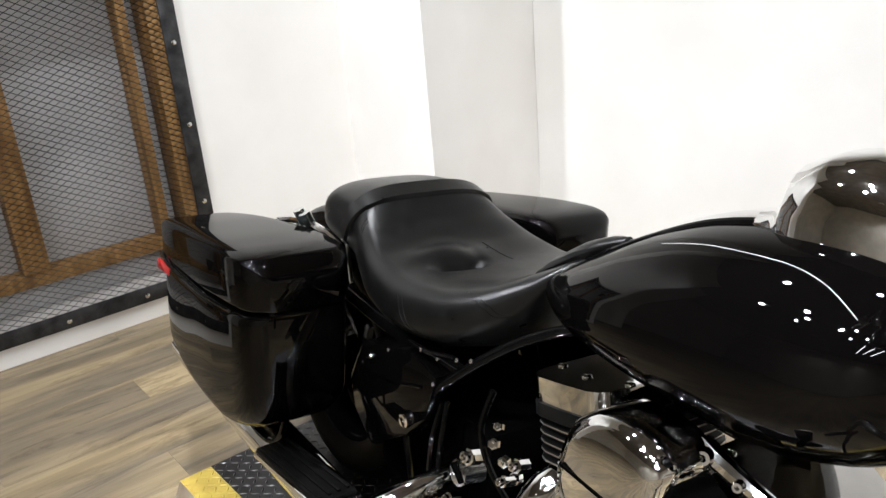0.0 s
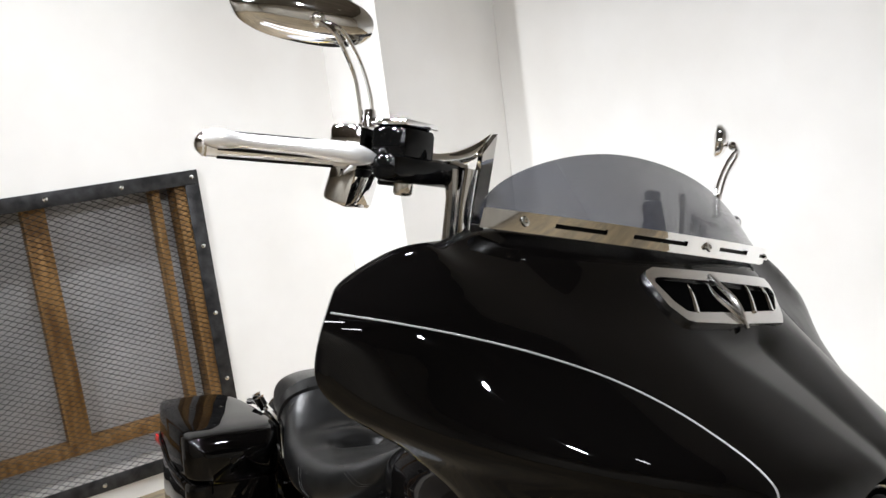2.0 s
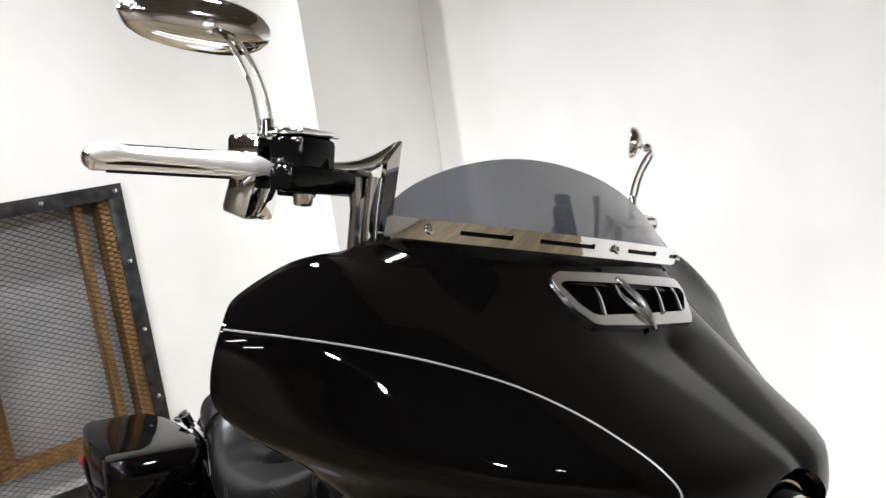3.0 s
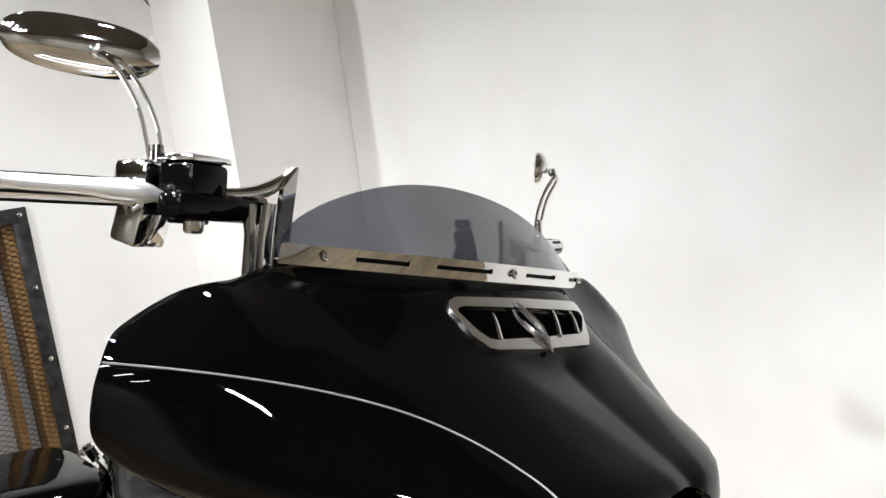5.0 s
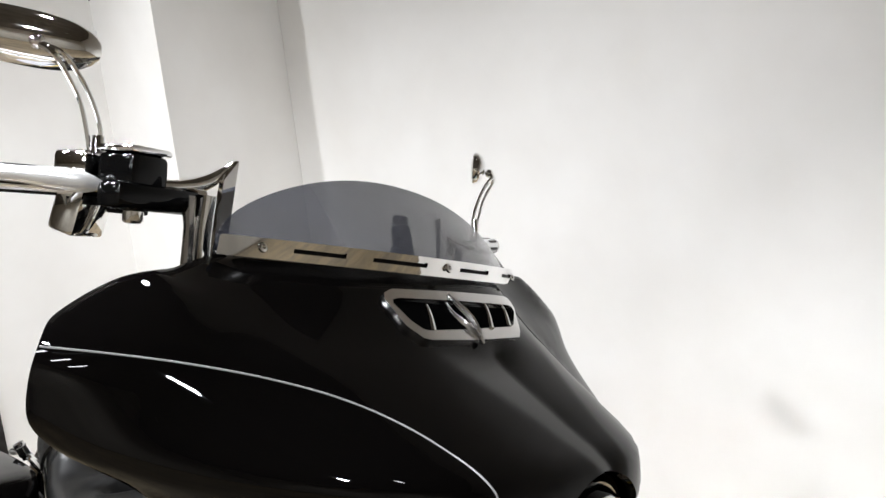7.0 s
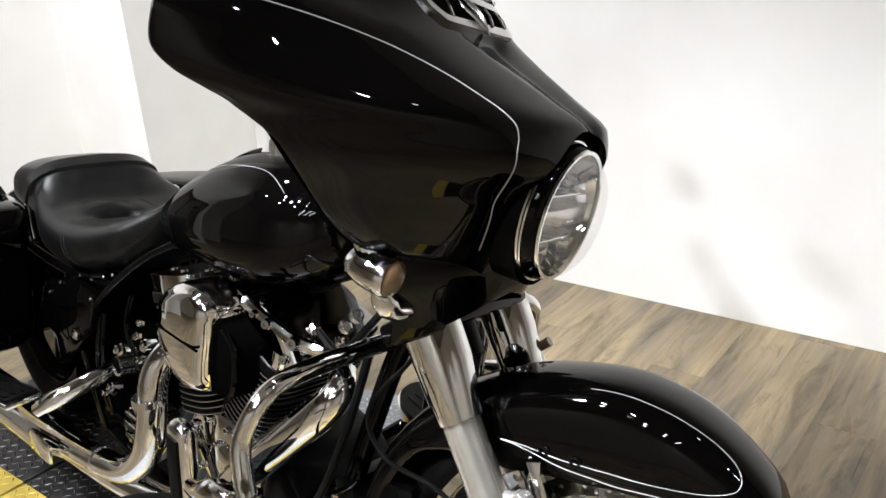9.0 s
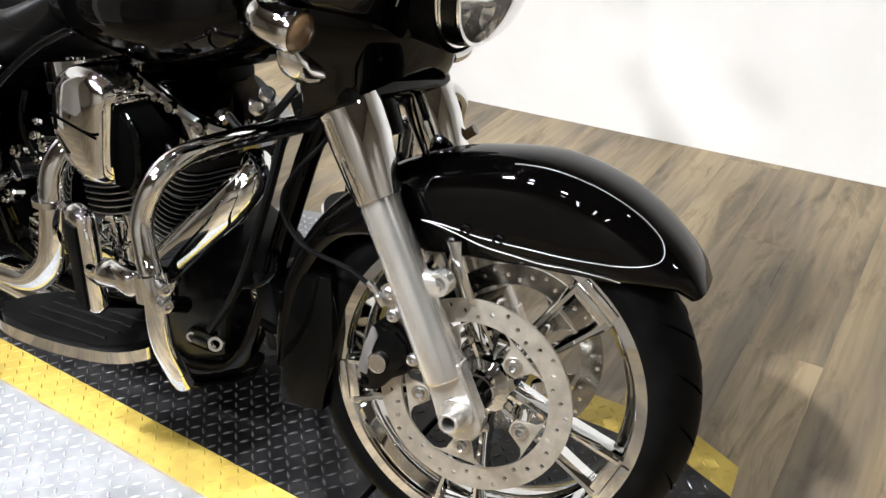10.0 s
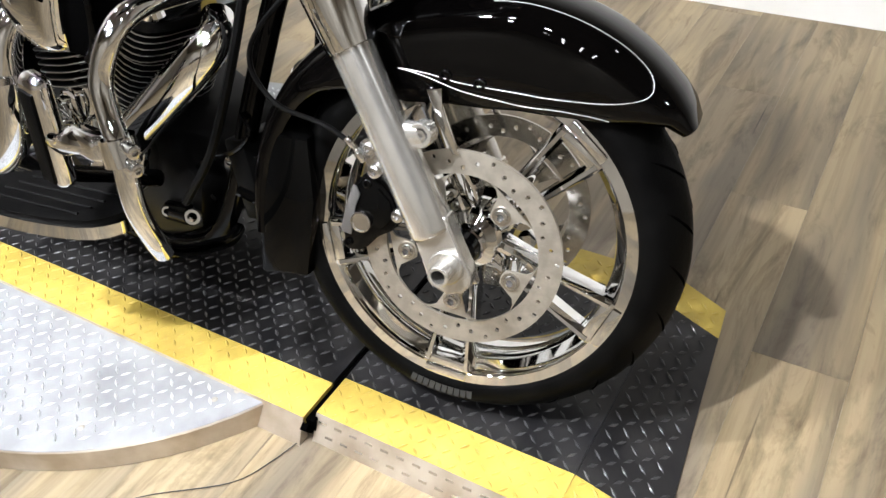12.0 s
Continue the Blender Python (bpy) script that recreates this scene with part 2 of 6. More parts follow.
def prism(bm, outline, y0, y1, bevel=0.0):
    """An outline of (x, z), pushed from y0 to y1."""
    a = [bm.verts.new((x, y0, z)) for x, z in outline]
    f = bm.faces.new(a)
    r = bmesh.ops.extrude_face_region(bm, geom=[f])
    vs = [v for v in r["geom"] if isinstance(v, bmesh.types.BMVert)]
    bmesh.ops.translate(bm, vec=(0, y1 - y0, 0), verts=vs)
    if bevel:
        es = list({e_ for v in a + vs for e_ in v.link_edges})
        bmesh.ops.bevel(bm, geom=es, offset=bevel, segments=2, affect="EDGES", profile=0.5)
    return bm


B = bmesh.new


# ---- the room ----
FLOOR = -0.045
WX, WY = -1.30, 1.60


def slab(name, lo, hi, material, bevel=0.0):
    bm = B()
    c = [(a + b_) / 2 for a, b_ in zip(lo, hi)]
    block(bm, [b_ - a for a, b_ in zip(lo, hi)], Matrix.Translation(c), bevel)
    return tagged(part(name, bm, material), kind="structure")


floor = slab("floor", (-3.2, -5.2, FLOOR - 0.15), (6.2, 2.0, FLOOR - 0.012), mat("subfloor", (0.05, 0.035, 0.02), 0.8))
slab("ceiling", (-3.2, -5.2, 2.95), (6.2, 2.0, 3.05), CEIL)
slab("wall_north", (-0.86, WY, FLOOR - 0.02), (6.2, WY + 0.15, 2.95), WALLPAINT)
bm = B()
bm.faces.new([bm.verts.new((x, y, FLOOR - 0.02)) for x, y in ((WX - 0.15, 1.04), (-0.71, 0.962), (-0.862, WY), (-0.862, WY + 0.15), (WX - 0.15, WY + 0.15))])
up_ = bmesh.ops.extrude_face_region(bm, geom=list(bm.faces))
bmesh.ops.translate(bm, vec=(0, 0, 2.97 - FLOOR), verts=[v for v in up_["geom"] if isinstance(v, bmesh.types.BMVert)])
tagged(part("wall_column", bm, WALLPAINT), kind="structure")
slab("wall_south", (-3.2, -5.2, FLOOR - 0.02), (6.2, -5.05, 2.95), DARKWALL)
slab("wall_east", (6.05, -5.05, FLOOR - 0.02), (6.2, WY, 2.95), DARKWALL)
slab("wall_back", (-3.2, -5.05, FLOOR - 0.02), (-3.05, 1.04, 2.95), DARKWALL)
slab("wall_recess", (-2.10, -1.6, FLOOR - 0.02), (-1.95, -0.66, 2.95), WALLPAINT)
slab("wall_recess_side", (-1.95, -0.78, FLOOR - 0.02), (WX - 0.15, -0.70, 2.95), WALLPAINT)
# the wall with the screened opening
CY0, CY1, CZ0, CZ1 = -0.649, 0.362, 0.068, 1.120
wall_west = slab("wall_west", (WX - 0.15, -0.80, FLOOR - 0.02), (WX, CY0, 2.95), WALLPAINT)
slab("wall_west_side", (WX - 0.15, CY1, FLOOR - 0.02), (WX, 1.04, 2.95), WALLPAINT)
slab("wall_west_top", (WX - 0.15, CY0, CZ1), (WX, CY1, 2.95), WALLPAINT)
slab("wall_west_sill", (WX - 0.15, CY0, FLOOR - 0.02), (WX, CY1, CZ0), WALLPAINT)


# ---- screened wall opening ----
def screen_panel():
    root = tagged(new("mesh_screen_panel"), "black steel framed expanded metal screen bolted over a wall opening", "screen")
    root.matrix_basis = Matrix.Translation((WX, 0, 0))
    o = 0.045
    y0, y1, z0, z1 = CY0 - o, CY1 + o, CZ0 - o, CZ1 + o
    w = 0.055
    for lo, hi in (((0.003, y0, z1 - w), (0.010, y1, z1)), ((0.003, y0, z0), (0.010, y1, z0 + w)),
                   ((0.003, y0, z0 + w), (0.010, y0 + w, z1 - w)), ((0.003, y1 - w, z0 + w), (0.010, y1, z1 - w))):
        bm = B()
        block(bm, [b_ - a for a, b_ in zip(lo, hi)], Matrix.Translation([(a + b_) / 2 for a, b_ in zip(lo, hi)]), 0.0015)
        part("frame_bar", bm, BLACKSTEEL, root)
    bolts = [(y1 - 0.026, z0 + 0.025 + k * 0.273) for k in range(5)] + [(y0 + 0.026, z0 + 0.025 + k * 0.273) for k in range(5)]
    bolts += [(y0 + 0.026 + k * 0.262, z) for k in range(1, 4) for z in (z0 + 0.025, z1 - 0.025)]
    bm = B()
    turned(bm, [(0.0, 0.004), (0.005, 0.0038), (0.0085, 0.002), (0.009, 0.0)], (0.010, 0, 0), (1, 0, 0), 10)
    proto = part("bolt", bm, SATIN, root)
    proto.matrix_basis = Matrix.Translation((0, *bolts[0]))
    for q in bolts[1:]:
        ob = new("bolt", proto.data)
        ob.parent = root
        ob.matrix_basis = Matrix.Translation((0, *q))
    # expanded metal: zigzag ribbons
    verts, faces = [], []
    ly, lz, s, dpt = 0.038, 0.0205, 0.0014, 0.0030
    ny, nz = int((CY1 - CY0) / ly * 2) + 1, int((CZ1 - CZ0) / lz)
    for j in range(nz + 1):
        for sgn in (1, -1):
            for i in range(ny):
                ya, yb = CY0 + i * ly / 2, CY0 + (i + 1) * ly / 2
                za = CZ0 + j * lz + sgn * (lz / 2 if i % 2 else 0)
                zb = CZ0 + j * lz + sgn * (0 if i % 2 else lz / 2)
                if max(za, zb) > CZ1 or min(za, zb) < CZ0 or yb > CY1 + 0.01:
                    continue
                k = len(verts)
                verts += [(-0.004, ya, za - s), (-0.004, yb, zb - s), (-0.004 + dpt, yb, zb + s), (-0.004 + dpt, ya, za + s)]
                verts += [(-0.0055, ya, za - s), (-0.0055, yb, zb - s), (-0.0055 + dpt, yb, zb + s), (-0.0055 + dpt, ya, za + s)]
                faces += [(k, k + 1, k + 2, k + 3), (k + 7, k + 6, k + 5, k + 4), (k, k + 4, k + 5, k + 1), (k + 3, k + 2, k + 6, k + 7)]
    me = bpy.data.meshes.new("mesh_wire")
    me.from_pydata(verts, [], faces)
    me.materials.append(MESHSTEEL)
    ob = new("mesh_wire", me)
    ob.parent = root
    ob["kind"] = "stuff"
    # timber studs and back panel
    for name, lo, hi, ma in (("stud", (-0.13, -0.225, CZ0 + 0.15), (-0.045, -0.145, CZ1), STUD), ("stud", (-0.13, 0.235, CZ0 + 0.02), (-0.045, 0.265, CZ1), STUD),
                             ("stud", (-0.13, 0.315, CZ0), (-0.012, 0.361, CZ1), STUD), ("stud", (-0.13, CY0 + 0.002, CZ0), (-0.03, CY0 + 0.045, CZ1), STUD),
                             ("rail", (-0.135, CY0 + 0.05, CZ0 + 0.10), (-0.06, 0.31, CZ0 + 0.145), STUD),
                             ("back_panel", (-0.145, CY0 + 0.002, CZ0 + 0.002), (-0.137, CY1 - 0.002, CZ1 - 0.002), PANELGREY)):
        bm = B()
        block(bm, [b_ - a for a, b_ in zip(lo, hi)], Matrix.Translation([(a + b_) / 2 for a, b_ in zip(lo, hi)]), 0.002)
        part(name, bm, ma, root)
    bm = B()
    block(bm, (0.006, 0.006, z1 - z0 - 0.1), Matrix.Translation((0.013, y0 + w + 0.004, (z0 + z1) / 2)), 0.002)
    part("hinge_strip", bm, SATIN, root)
    for z in (0.262, 0.905):
        bm = B()
        block(bm, (0.012, 0.075, 0.035), Matrix.Translation((0.016, y0 + 0.05, z)), 0.003)
        latch = part("latch", bm, SATIN, root)
        bm = B()
        tube(bm, [(0.026, y0 + 0.02, z), (0.026, y0 + 0.10, z), (0.026, y0 + 0.115, z - 0.02), (0.026, y0 + 0.12, z - 0.06)], 0.004, 8)
        part("latch_rod", bm, SATIN, latch)
        bm = B()
        block(bm, (0.004, 0.085, 0.11), Matrix.Translation((-0.008, y0 + 0.165, z + 0.01)), 0.001)
        part("latch_plate", bm, BLACKSTEEL, root)
    return root


screen_panel()


# ---- turntable and drive-on strip ----
def treads(bm, inside, x0, x1, y0, y1, z, pitch=0.0204, size=0.0096, high=0.0020):
    """Raised lozenges, every second one turned."""
    for i in range(int((x1 - x0) / pitch) + 1):
        for j in range(int((y1 - y0) / pitch) + 1):
            x, y = x0 + (i + 0.5) * pitch, y0 + (j + 0.5) * pitch
            if not inside(x, y):
                continue
            a = radians(45 if (i + j) % 2 else -45) + radians(6)
            c, s = math.cos(a), math.sin(a)
            pts = [(-size, 0, 0), (0, -0.0030, 0), (size, 0, 0), (0, 0.0030, 0), (-size * 0.45, 0, high), (size * 0.45, 0, high)]
            v = [bm.verts.new((x + c * p - s * q, y + s * p + c * q, z + h)) for p, q, h in pts]
            for f in ((0, 1, 4), (1, 2, 5), (1, 5, 4), (2, 3, 5), (3, 0, 4), (3, 4, 5)):
                bm.faces.new([v[k] for k in f])


def lift():
    root = tagged(new("motorcycle_turntable"), "low round turntable with black and yellow tread plate drive-on strip", "turntable")
    cx, cy, r = 0.823, 0.075, 0.58
    bm = B()
    turned(bm, [(0.001, -0.005), (r - 0.001, -0.005), (r, -0.006)], (cx, cy, 0), (0, 0, 1), 96)
    disc = part("disc_plate", bm, SILVERPLATE, root, "bare silver aluminium tread plate disc")
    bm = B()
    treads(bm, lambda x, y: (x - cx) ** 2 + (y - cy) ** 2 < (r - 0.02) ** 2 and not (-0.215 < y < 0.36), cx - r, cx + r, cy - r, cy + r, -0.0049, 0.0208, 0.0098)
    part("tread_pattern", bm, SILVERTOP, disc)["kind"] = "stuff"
    # The rim's beige is the wood floor's reflection put into its colour.
    bm = B()
    turned(bm, [(r, -0.006), (r + 0.002, -0.008), (r + 0.006, FLOOR + 0.001)], (cx, cy, 0), (0, 0, 1), 96)
    part("disc_rim", bm, EDGEPLATE, root, "bright metal rim with the floor's beige reflection in its colour")
    for a in (-158, -137, -118, -98, -78, -58, -36, -32):
        bm = B()
        turned(bm, [(0.0, 0.0012), (0.004, 0.001), (0.0055, 0.0)], (cx + (r - 0.045) * math.cos(radians(a)), cy + (r - 0.045) * math.sin(radians(a)), -0.0048), (0, 0, 1), 10)
        part("screw", bm, ROTORSTEEL, disc)
    xa, xj, xb, xr = -0.255, 1.414, 1.938, 1.815

    def strip(name, lo, hi, x0, x1, ma, skew=0.0):
        bm = B()
        v = [bm.verts.new(p) for p in ((x0, lo, 0), (x1 - skew * lo, lo, 0), (x1 - skew * hi, hi, 0), (x0, hi, 0))]
        f = bm.faces.new(v)
        rr = bmesh.ops.extrude_face_region(bm, geom=[f])
        bmesh.ops.translate(bm, vec=(0, 0, -0.02), verts=[q for q in rr["geom"] if isinstance(q, bmesh.types.BMVert)])
        p = part(name, bm, ma, root, angle=20)
        bm = B()
        treads(bm, lambda x, y: x < x1 - skew * y - 0.012 and lo + 0.006 < y < hi - 0.006, x0, x1 + 0.05, lo - 0.003, hi, 0.0001)
        part("tread_pattern", bm, TREADTOP if ma == BLACKPLATE else ma, p)["kind"] = "stuff"

    def ramp(name, lo, hi, ma):
        """The front end of the strip, sloping down to the floor."""
        bm = B()
        top = [(xr, lo, 0.0), (xb - 0.10 * lo, lo, FLOOR + 0.003), (xb - 0.10 * hi, hi, FLOOR + 0.003), (xr, hi, 0.0)]
        v = [bm.verts.new(p) for p in top] + [bm.verts.new((x, y, FLOOR)) for x, y, z in top]
        for f in ((0, 1, 2, 3), (7, 6, 5, 4), (0, 4, 5, 1), (1, 5, 6, 2), (2, 6, 7, 3), (3, 7, 4, 0)):
            bm.faces.new([v[k] for k in f])
        p = part(name, bm, ma, root, angle=20)
        bm = B()
        treads(bm, lambda x, y: x < xb - 0.10 * y - 0.012 and lo + 0.006 < y < hi - 0.006, xr + 0.004, xb + 0.02, lo - 0.003, hi, 0.0)
        for v in bm.verts:
            v.co.z += (FLOOR + 0.003) * (v.co.x - xr) / (xb - 0.10 * v.co.y - xr) + 0.0001
        part("tread_pattern", bm, TREADTOP if ma == BLACKPLATE else ma, p)["kind"] = "stuff"

    ramp("yellow_ramp", -0.188, -0.1105, YELLOW)
    ramp("black_ramp", -0.110, 0.280, BLACKPLATE)
    ramp("yellow_ramp", 0.2805, 0.352, YELLOW)
    for x0, x1, k, d in ((xa, 0.215, 0.0, 0.0), (0.225, xj - 0.006, 0.0, 0.0), (xj + 0.006, xr - 0.001, 0.0, 0.018)):
        strip("yellow_edge", -0.206 + d, -0.1285 + d, x0, x1, YELLOW, k)
        strip("black_plate", -0.128 + d, 0.280, x0, x1, BLACKPLATE, k)
        strip("yellow_edge", 0.2805, 0.352, x0, x1, YELLOW, k)
    # sloping side of the front plate, and sides of the strip
    for y, d in ((-0.206, -1), (0.352, 1)):
        for x0, x1 in ((xa, xj - 0.006), (xj + 0.006, xr)):
            e_ = 0.018 if d < 0 and x0 > 1 else 0.0
            bm = B()
            v = [bm.verts.new(p) for p in ((x0, y + e_, -0.0005), (x1, y + e_, -0.0005), (x1, y + e_ + d * 0.022, FLOOR), (x0, y + e_ + d * 0.022, FLOOR), (x0, y + e_, FLOOR), (x1, y + e_, FLOOR))]
            for f in ((0, 1, 2, 3), (0, 3, 4), (1, 5, 2), (0, 4, 5, 1)):
                bm.faces.new([v[k] for k in f])
            p = part("side_plate", bm, EDGEPLATE, root, "scuffed beige tread plate side", angle=10)
            if d < 0 and x0 > 1:
                bm = B()
                for k in range(int((x1 - x0) / 0.028)):
                    for row in (0, 1):
                        m = Matrix.Translation((x0 + 0.015 + k * 0.028 + row * 0.014, y + e_ - 0.006 - 0.009 * row, -0.0125 - 0.0185 * row)) @ pose(0, 0, 0, 64, 0, 0)
                        block(bm, (0.014, 0.004, 0.002), m)
                part("tread_pattern", bm, SATIN, p)["kind"] = "stuff"
    bm = B()
    block(bm, (0.020, 0.55, 0.03), Matrix.Translation((xj, 0.073, -0.022)))
    block(bm, (0.011, 0.012, 0.030), Matrix.Translation((xj, -0.206, -0.022)) @ pose(0, 0, 0, 35, 0, 0))
    part("joint_slot", bm, DARK, root)
    for x0, x1 in ((xa, xj - 0.02), (xj + 0.02, xr - 0.02)):
        bm = B()
        block(bm, (x1 - x0, 0.52, 0.024), Matrix.Translation(((x0 + x1) / 2, 0.073, -0.033)))
        part("support_frame", bm, BLACKSTEEL, root)
    return root


lift()


# ---- motorcycle ----
HEADING, SIDE_LEAN, STEER = -7.0, 8.0, 14.0
bike = tagged(new("motorcycle"), "black touring motorcycle with chrome trim leaning on its side stand", "motorcycle")
bike.matrix_basis = Matrix.Translation((-0.005, 0.154, -0.031)) @ pose(0, 0, 0, 0, 0, HEADING) @ pose(0, 0, 0, -SIDE_LEAN, 0, 0)
FOOT = Vector((1.795, 0, 0))
AXIS = Vector((-math.sin(radians(26)), 0, math.cos(radians(26))))
TURNED = Matrix.Translation(FOOT) @ Matrix.Rotation(radians(STEER), 4, AXIS) @ Matrix.Translation(-FOOT)


FRONT = Matrix.Translation((-0.0718, 0.0273, -0.0299)) @ Matrix.Scale(1.033, 4) @ Matrix.Translation(FOOT) @ Matrix.Rotation(radians(STEER + 4), 4, AXIS) @ Matrix.Translation(-FOOT)


def fork_part(name, bm, ma, label="", angle=35):
    """A part that turns with the steering."""
    return part(name, bm, ma, bike, label, TURNED, angle)


def wheel_part(name, bm, ma, label="", angle=35):
    """A part of the wheel and the lower fork."""
    return part(name, bm, ma, bike, label, FRONT, angle)


def body_part(name, bm, ma, label="", angle=35):
    return part(name, bm, ma, bike, label, None, angle)


def rod(bm, a, b_, r, seg=14, r2=None):
    return tube(bm, [a, b_], [r, r2] if r2 is not None else r, seg, smooth=False)


def bolt_head(bm, at, axis, r=0.008, h=0.006):
    return turned(bm, [(0.0, h * 0.2), (r * 0.42, h * 0.2), (r * 0.48, h), (r * 0.80, h * 0.95), (r * 0.97, h * 0.75), (r, 0.0)], at, axis, 14)


AXLE = Vector((1.629, 0, 0.332))


def polar(r, deg, y, c=AXLE):
    return Vector((c.x + r * math.cos(radians(deg)), y, c.z + r * math.sin(radians(deg))))


def perforated_ring(bm, c, r0, r1, y0, y1, cells, hole, wave):
    """A brake disc: every cell has one round hole, its radius running in a wave."""
    for k in range(cells):
        a0, a1 = 360 * k / cells, 360 * (k + 1) / cells
        am = (a0 + a1) / 2
        rm = (r0 + r1) / 2 + wave[k % len(wave)] * (r1 - r0)
        rim_pts = [(r0, a0), (r0, am), (r0, a1), ((r0 + r1) / 2, a1), (r1, a1), (r1, am), (r1, a0), ((r0 + r1) / 2, a0)]
        sides = []
        for y in (y0, y1):
            outer = [bm.verts.new(polar(r, a, y, c)) for r, a in rim_pts]
            mid = polar(rm, am, y, c)
            rad, tan = Vector((math.cos(radians(am)), 0, math.sin(radians(am)))), Vector((-math.sin(radians(am)), 0, math.cos(radians(am))))
            inner = []
            for r, a in rim_pts:
                d = polar(r, a, y, c) - mid
                d.normalize()
                inner.append(bm.verts.new(mid + hole * d))
            for i in range(8):
                j = (i + 1) % 8
                bm.faces.new((outer[i], outer[j], inner[j], inner[i]))
            sides.append((outer, inner))
        (o0, i0), (o1, i1) = sides
        for i in range(8):
            j = (i + 1) % 8
            bm.faces.new((i0[i], i0[j], i1[j], i1[i]))
        for i in (0, 1, 4, 5):
            bm.faces.new((o0[i], o1[i], o1[(i + 1) % 8], o0[(i + 1) % 8]))
    bmesh.ops.remove_doubles(bm, verts=bm.verts, dist=0.00005)


SPOKES = [51 - 72 * k for k in range(5)]


def front_wheel():
    bm = B()
    half = [(0.2165, -0.048), (0.2195, -0.0515), (0.2185, -0.0555), (0.2045, -0.056), (0.201, -0.053), (0.1985, -0.044), (0.19, -0.034), (0.185, -0.02)]
    prof = half + [(r, -y) for r, y in half[::-1]] + [(0.2075, 0.043), (0.2075, -0.043)]
    turned(bm, prof, AXLE, (0, 1, 0), 72, True)
    rim = wheel_part("front_wheel", bm, CHROME, "chrome five-spoke cast front wheel")
    bm = B()
    half = [(0.2110, -0.050), (0.2220, -0.058), (0.2350, -0.0600), (0.2465, -0.0550), (0.2570, -0.0440), (0.2670, -0.0290), (0.2745, -0.0130), (0.2775, 0.0)]
    turned(bm, half + [(r, -h) for r, h in half[-2::-1]] + [(0.208, 0.042), (0.208, -0.042)], AXLE, (0, 1, 0), 96, True)
    part("tyre", bm, RUBBER, rim, "black rubber tyre with grooved tread")
    # sidewall lettering as plain bars
    marking = mat("tyre_marking", (0.022, 0.022, 0.022), 0.6)
    for a in [-83 - 2.3 * k for k in range(10)]:
        bm = B()
        block(bm, (0.0075, 0.0012, 0.011), Matrix.Translation(polar(0.2355, a, -0.0608)) @ pose(0, 0, 0, 0, 90 - a, 0) @ pose(0, 0, 0, 6, 0, 0))
        part("sidewall_bar", bm, marking, rim)
    # tread grooves
    bm = B()
    for k in range(24):
        for s in (-1, 1):
            pts = []
            for u in range(6):
                f = u / 5
                y = s * (0.006 + 0.040 * f)
                r = hermite([0.0, 0.012, 0.026, 0.040, 0.052], [0.2777, 0.2748, 0.2674, 0.2588, 0.2490], abs(y)) + 0.0002
                pts.append(polar(r, 15 * k + s * 3 + 9 * f, y))
            tube(bm, pts, [0.0010, 0.0020, 0.0018, 0.0008], 5, 2)
    part("tread_groove", bm, DARK, rim)["kind"] = "stuff"
    # hub
    bm = B()
    turned(bm, [(0.0, -0.078), (0.022, -0.078), (0.026, -0.074), (0.027, -0.060), (0.040, -0.054), (0.043, -0.040), (0.036, -0.025), (0.034, 0.025), (0.043, 0.040), (0.040, 0.054), (0.0, 0.060)], AXLE, (0, 1, 0), 10)
    hub = part("hub", bm, CHROME, rim, angle=20)
    bm = B()
    turned(bm, [(0.0, -0.100), (0.019, -0.100), (0.0225, -0.096), (0.0235, -0.074)], AXLE, (0, 1, 0), 28)
    part("hub_cap", bm, SEMIGLOSS, hub)
    # twin spokes, ridged along their fronts, with feet that clasp the rim
    for a in SPOKES:
        tan = Vector((-math.sin(radians(a)), 0, math.cos(radians(a))))
        bm = B()
        for s in (-1, 1):
            rings = []
            for f in (0.0, 0.10, 0.22, 0.5, 0.8, 0.93, 1.0):
                r = 0.038 + (0.1965 - 0.038) * f
                c = polar(r, a, 0) + tan * (s * (0.0105 + 0.0185 * f))
                w = 0.0098 - 0.0030 * math.sin(math.pi * f)
                yc = -0.030 - 0.012 * f
                h = 0.0215 - 0.004 * f
                rings.append([c + tan * (w * q * s) + Vector((0, yc + h * p, 0)) for q, p in ((-0.95, -0.52), (-0.30, -0.96), (0.28, -1.0), (0.80, -0.62), (1.0, 0.10), (0.80, 0.90), (0.2, 1.0), (-0.75, 0.75))])
            skin(bm, rings)
        spoke = part("spoke", bm, CHROME, rim, angle=22)
        bm = B()
        m = Matrix.Translation(polar(0.1945, a, -0.0445)) @ pose(0, 0, 0, 0, -a, 0)
        block(bm, (0.016, 0.026, 0.070), m, 0.003)
        m = Matrix.Translation(polar(0.2085, a, -0.0570)) @ pose(0, 0, 0, 0, -a, 0)
        block(bm, (0.012, 0.005, 0.060), m, 0.0016)
        part("spoke_foot", bm, CHROME, spoke, angle=25)
    # discs
    for s in (-1, 1):
        bm = B()
        perforated_ring(bm, AXLE, 0.1020, 0.1325, s * 0.0880, s * 0.0830, 40, 0.0034, (0.26, 0.02, -0.24, -0.02))
        # The far disc gets its shade through this darker steel.
        steel = ROTORSTEEL if s < 0 else DISCSHADE
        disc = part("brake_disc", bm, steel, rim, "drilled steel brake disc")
        for a in SPOKES:
            bm = B()
            out = []
            for r, da in ((0.1035, -24), (0.1035, 24), (0.097, 17), (0.090, 13), (0.076, 11.5), (0.0640, 9), (0.0610, 0), (0.0640, -9), (0.076, -11.5), (0.090, -13), (0.097, -17)):
                p = polar(r, a + da, 0)
                out.append((p.x, p.z))
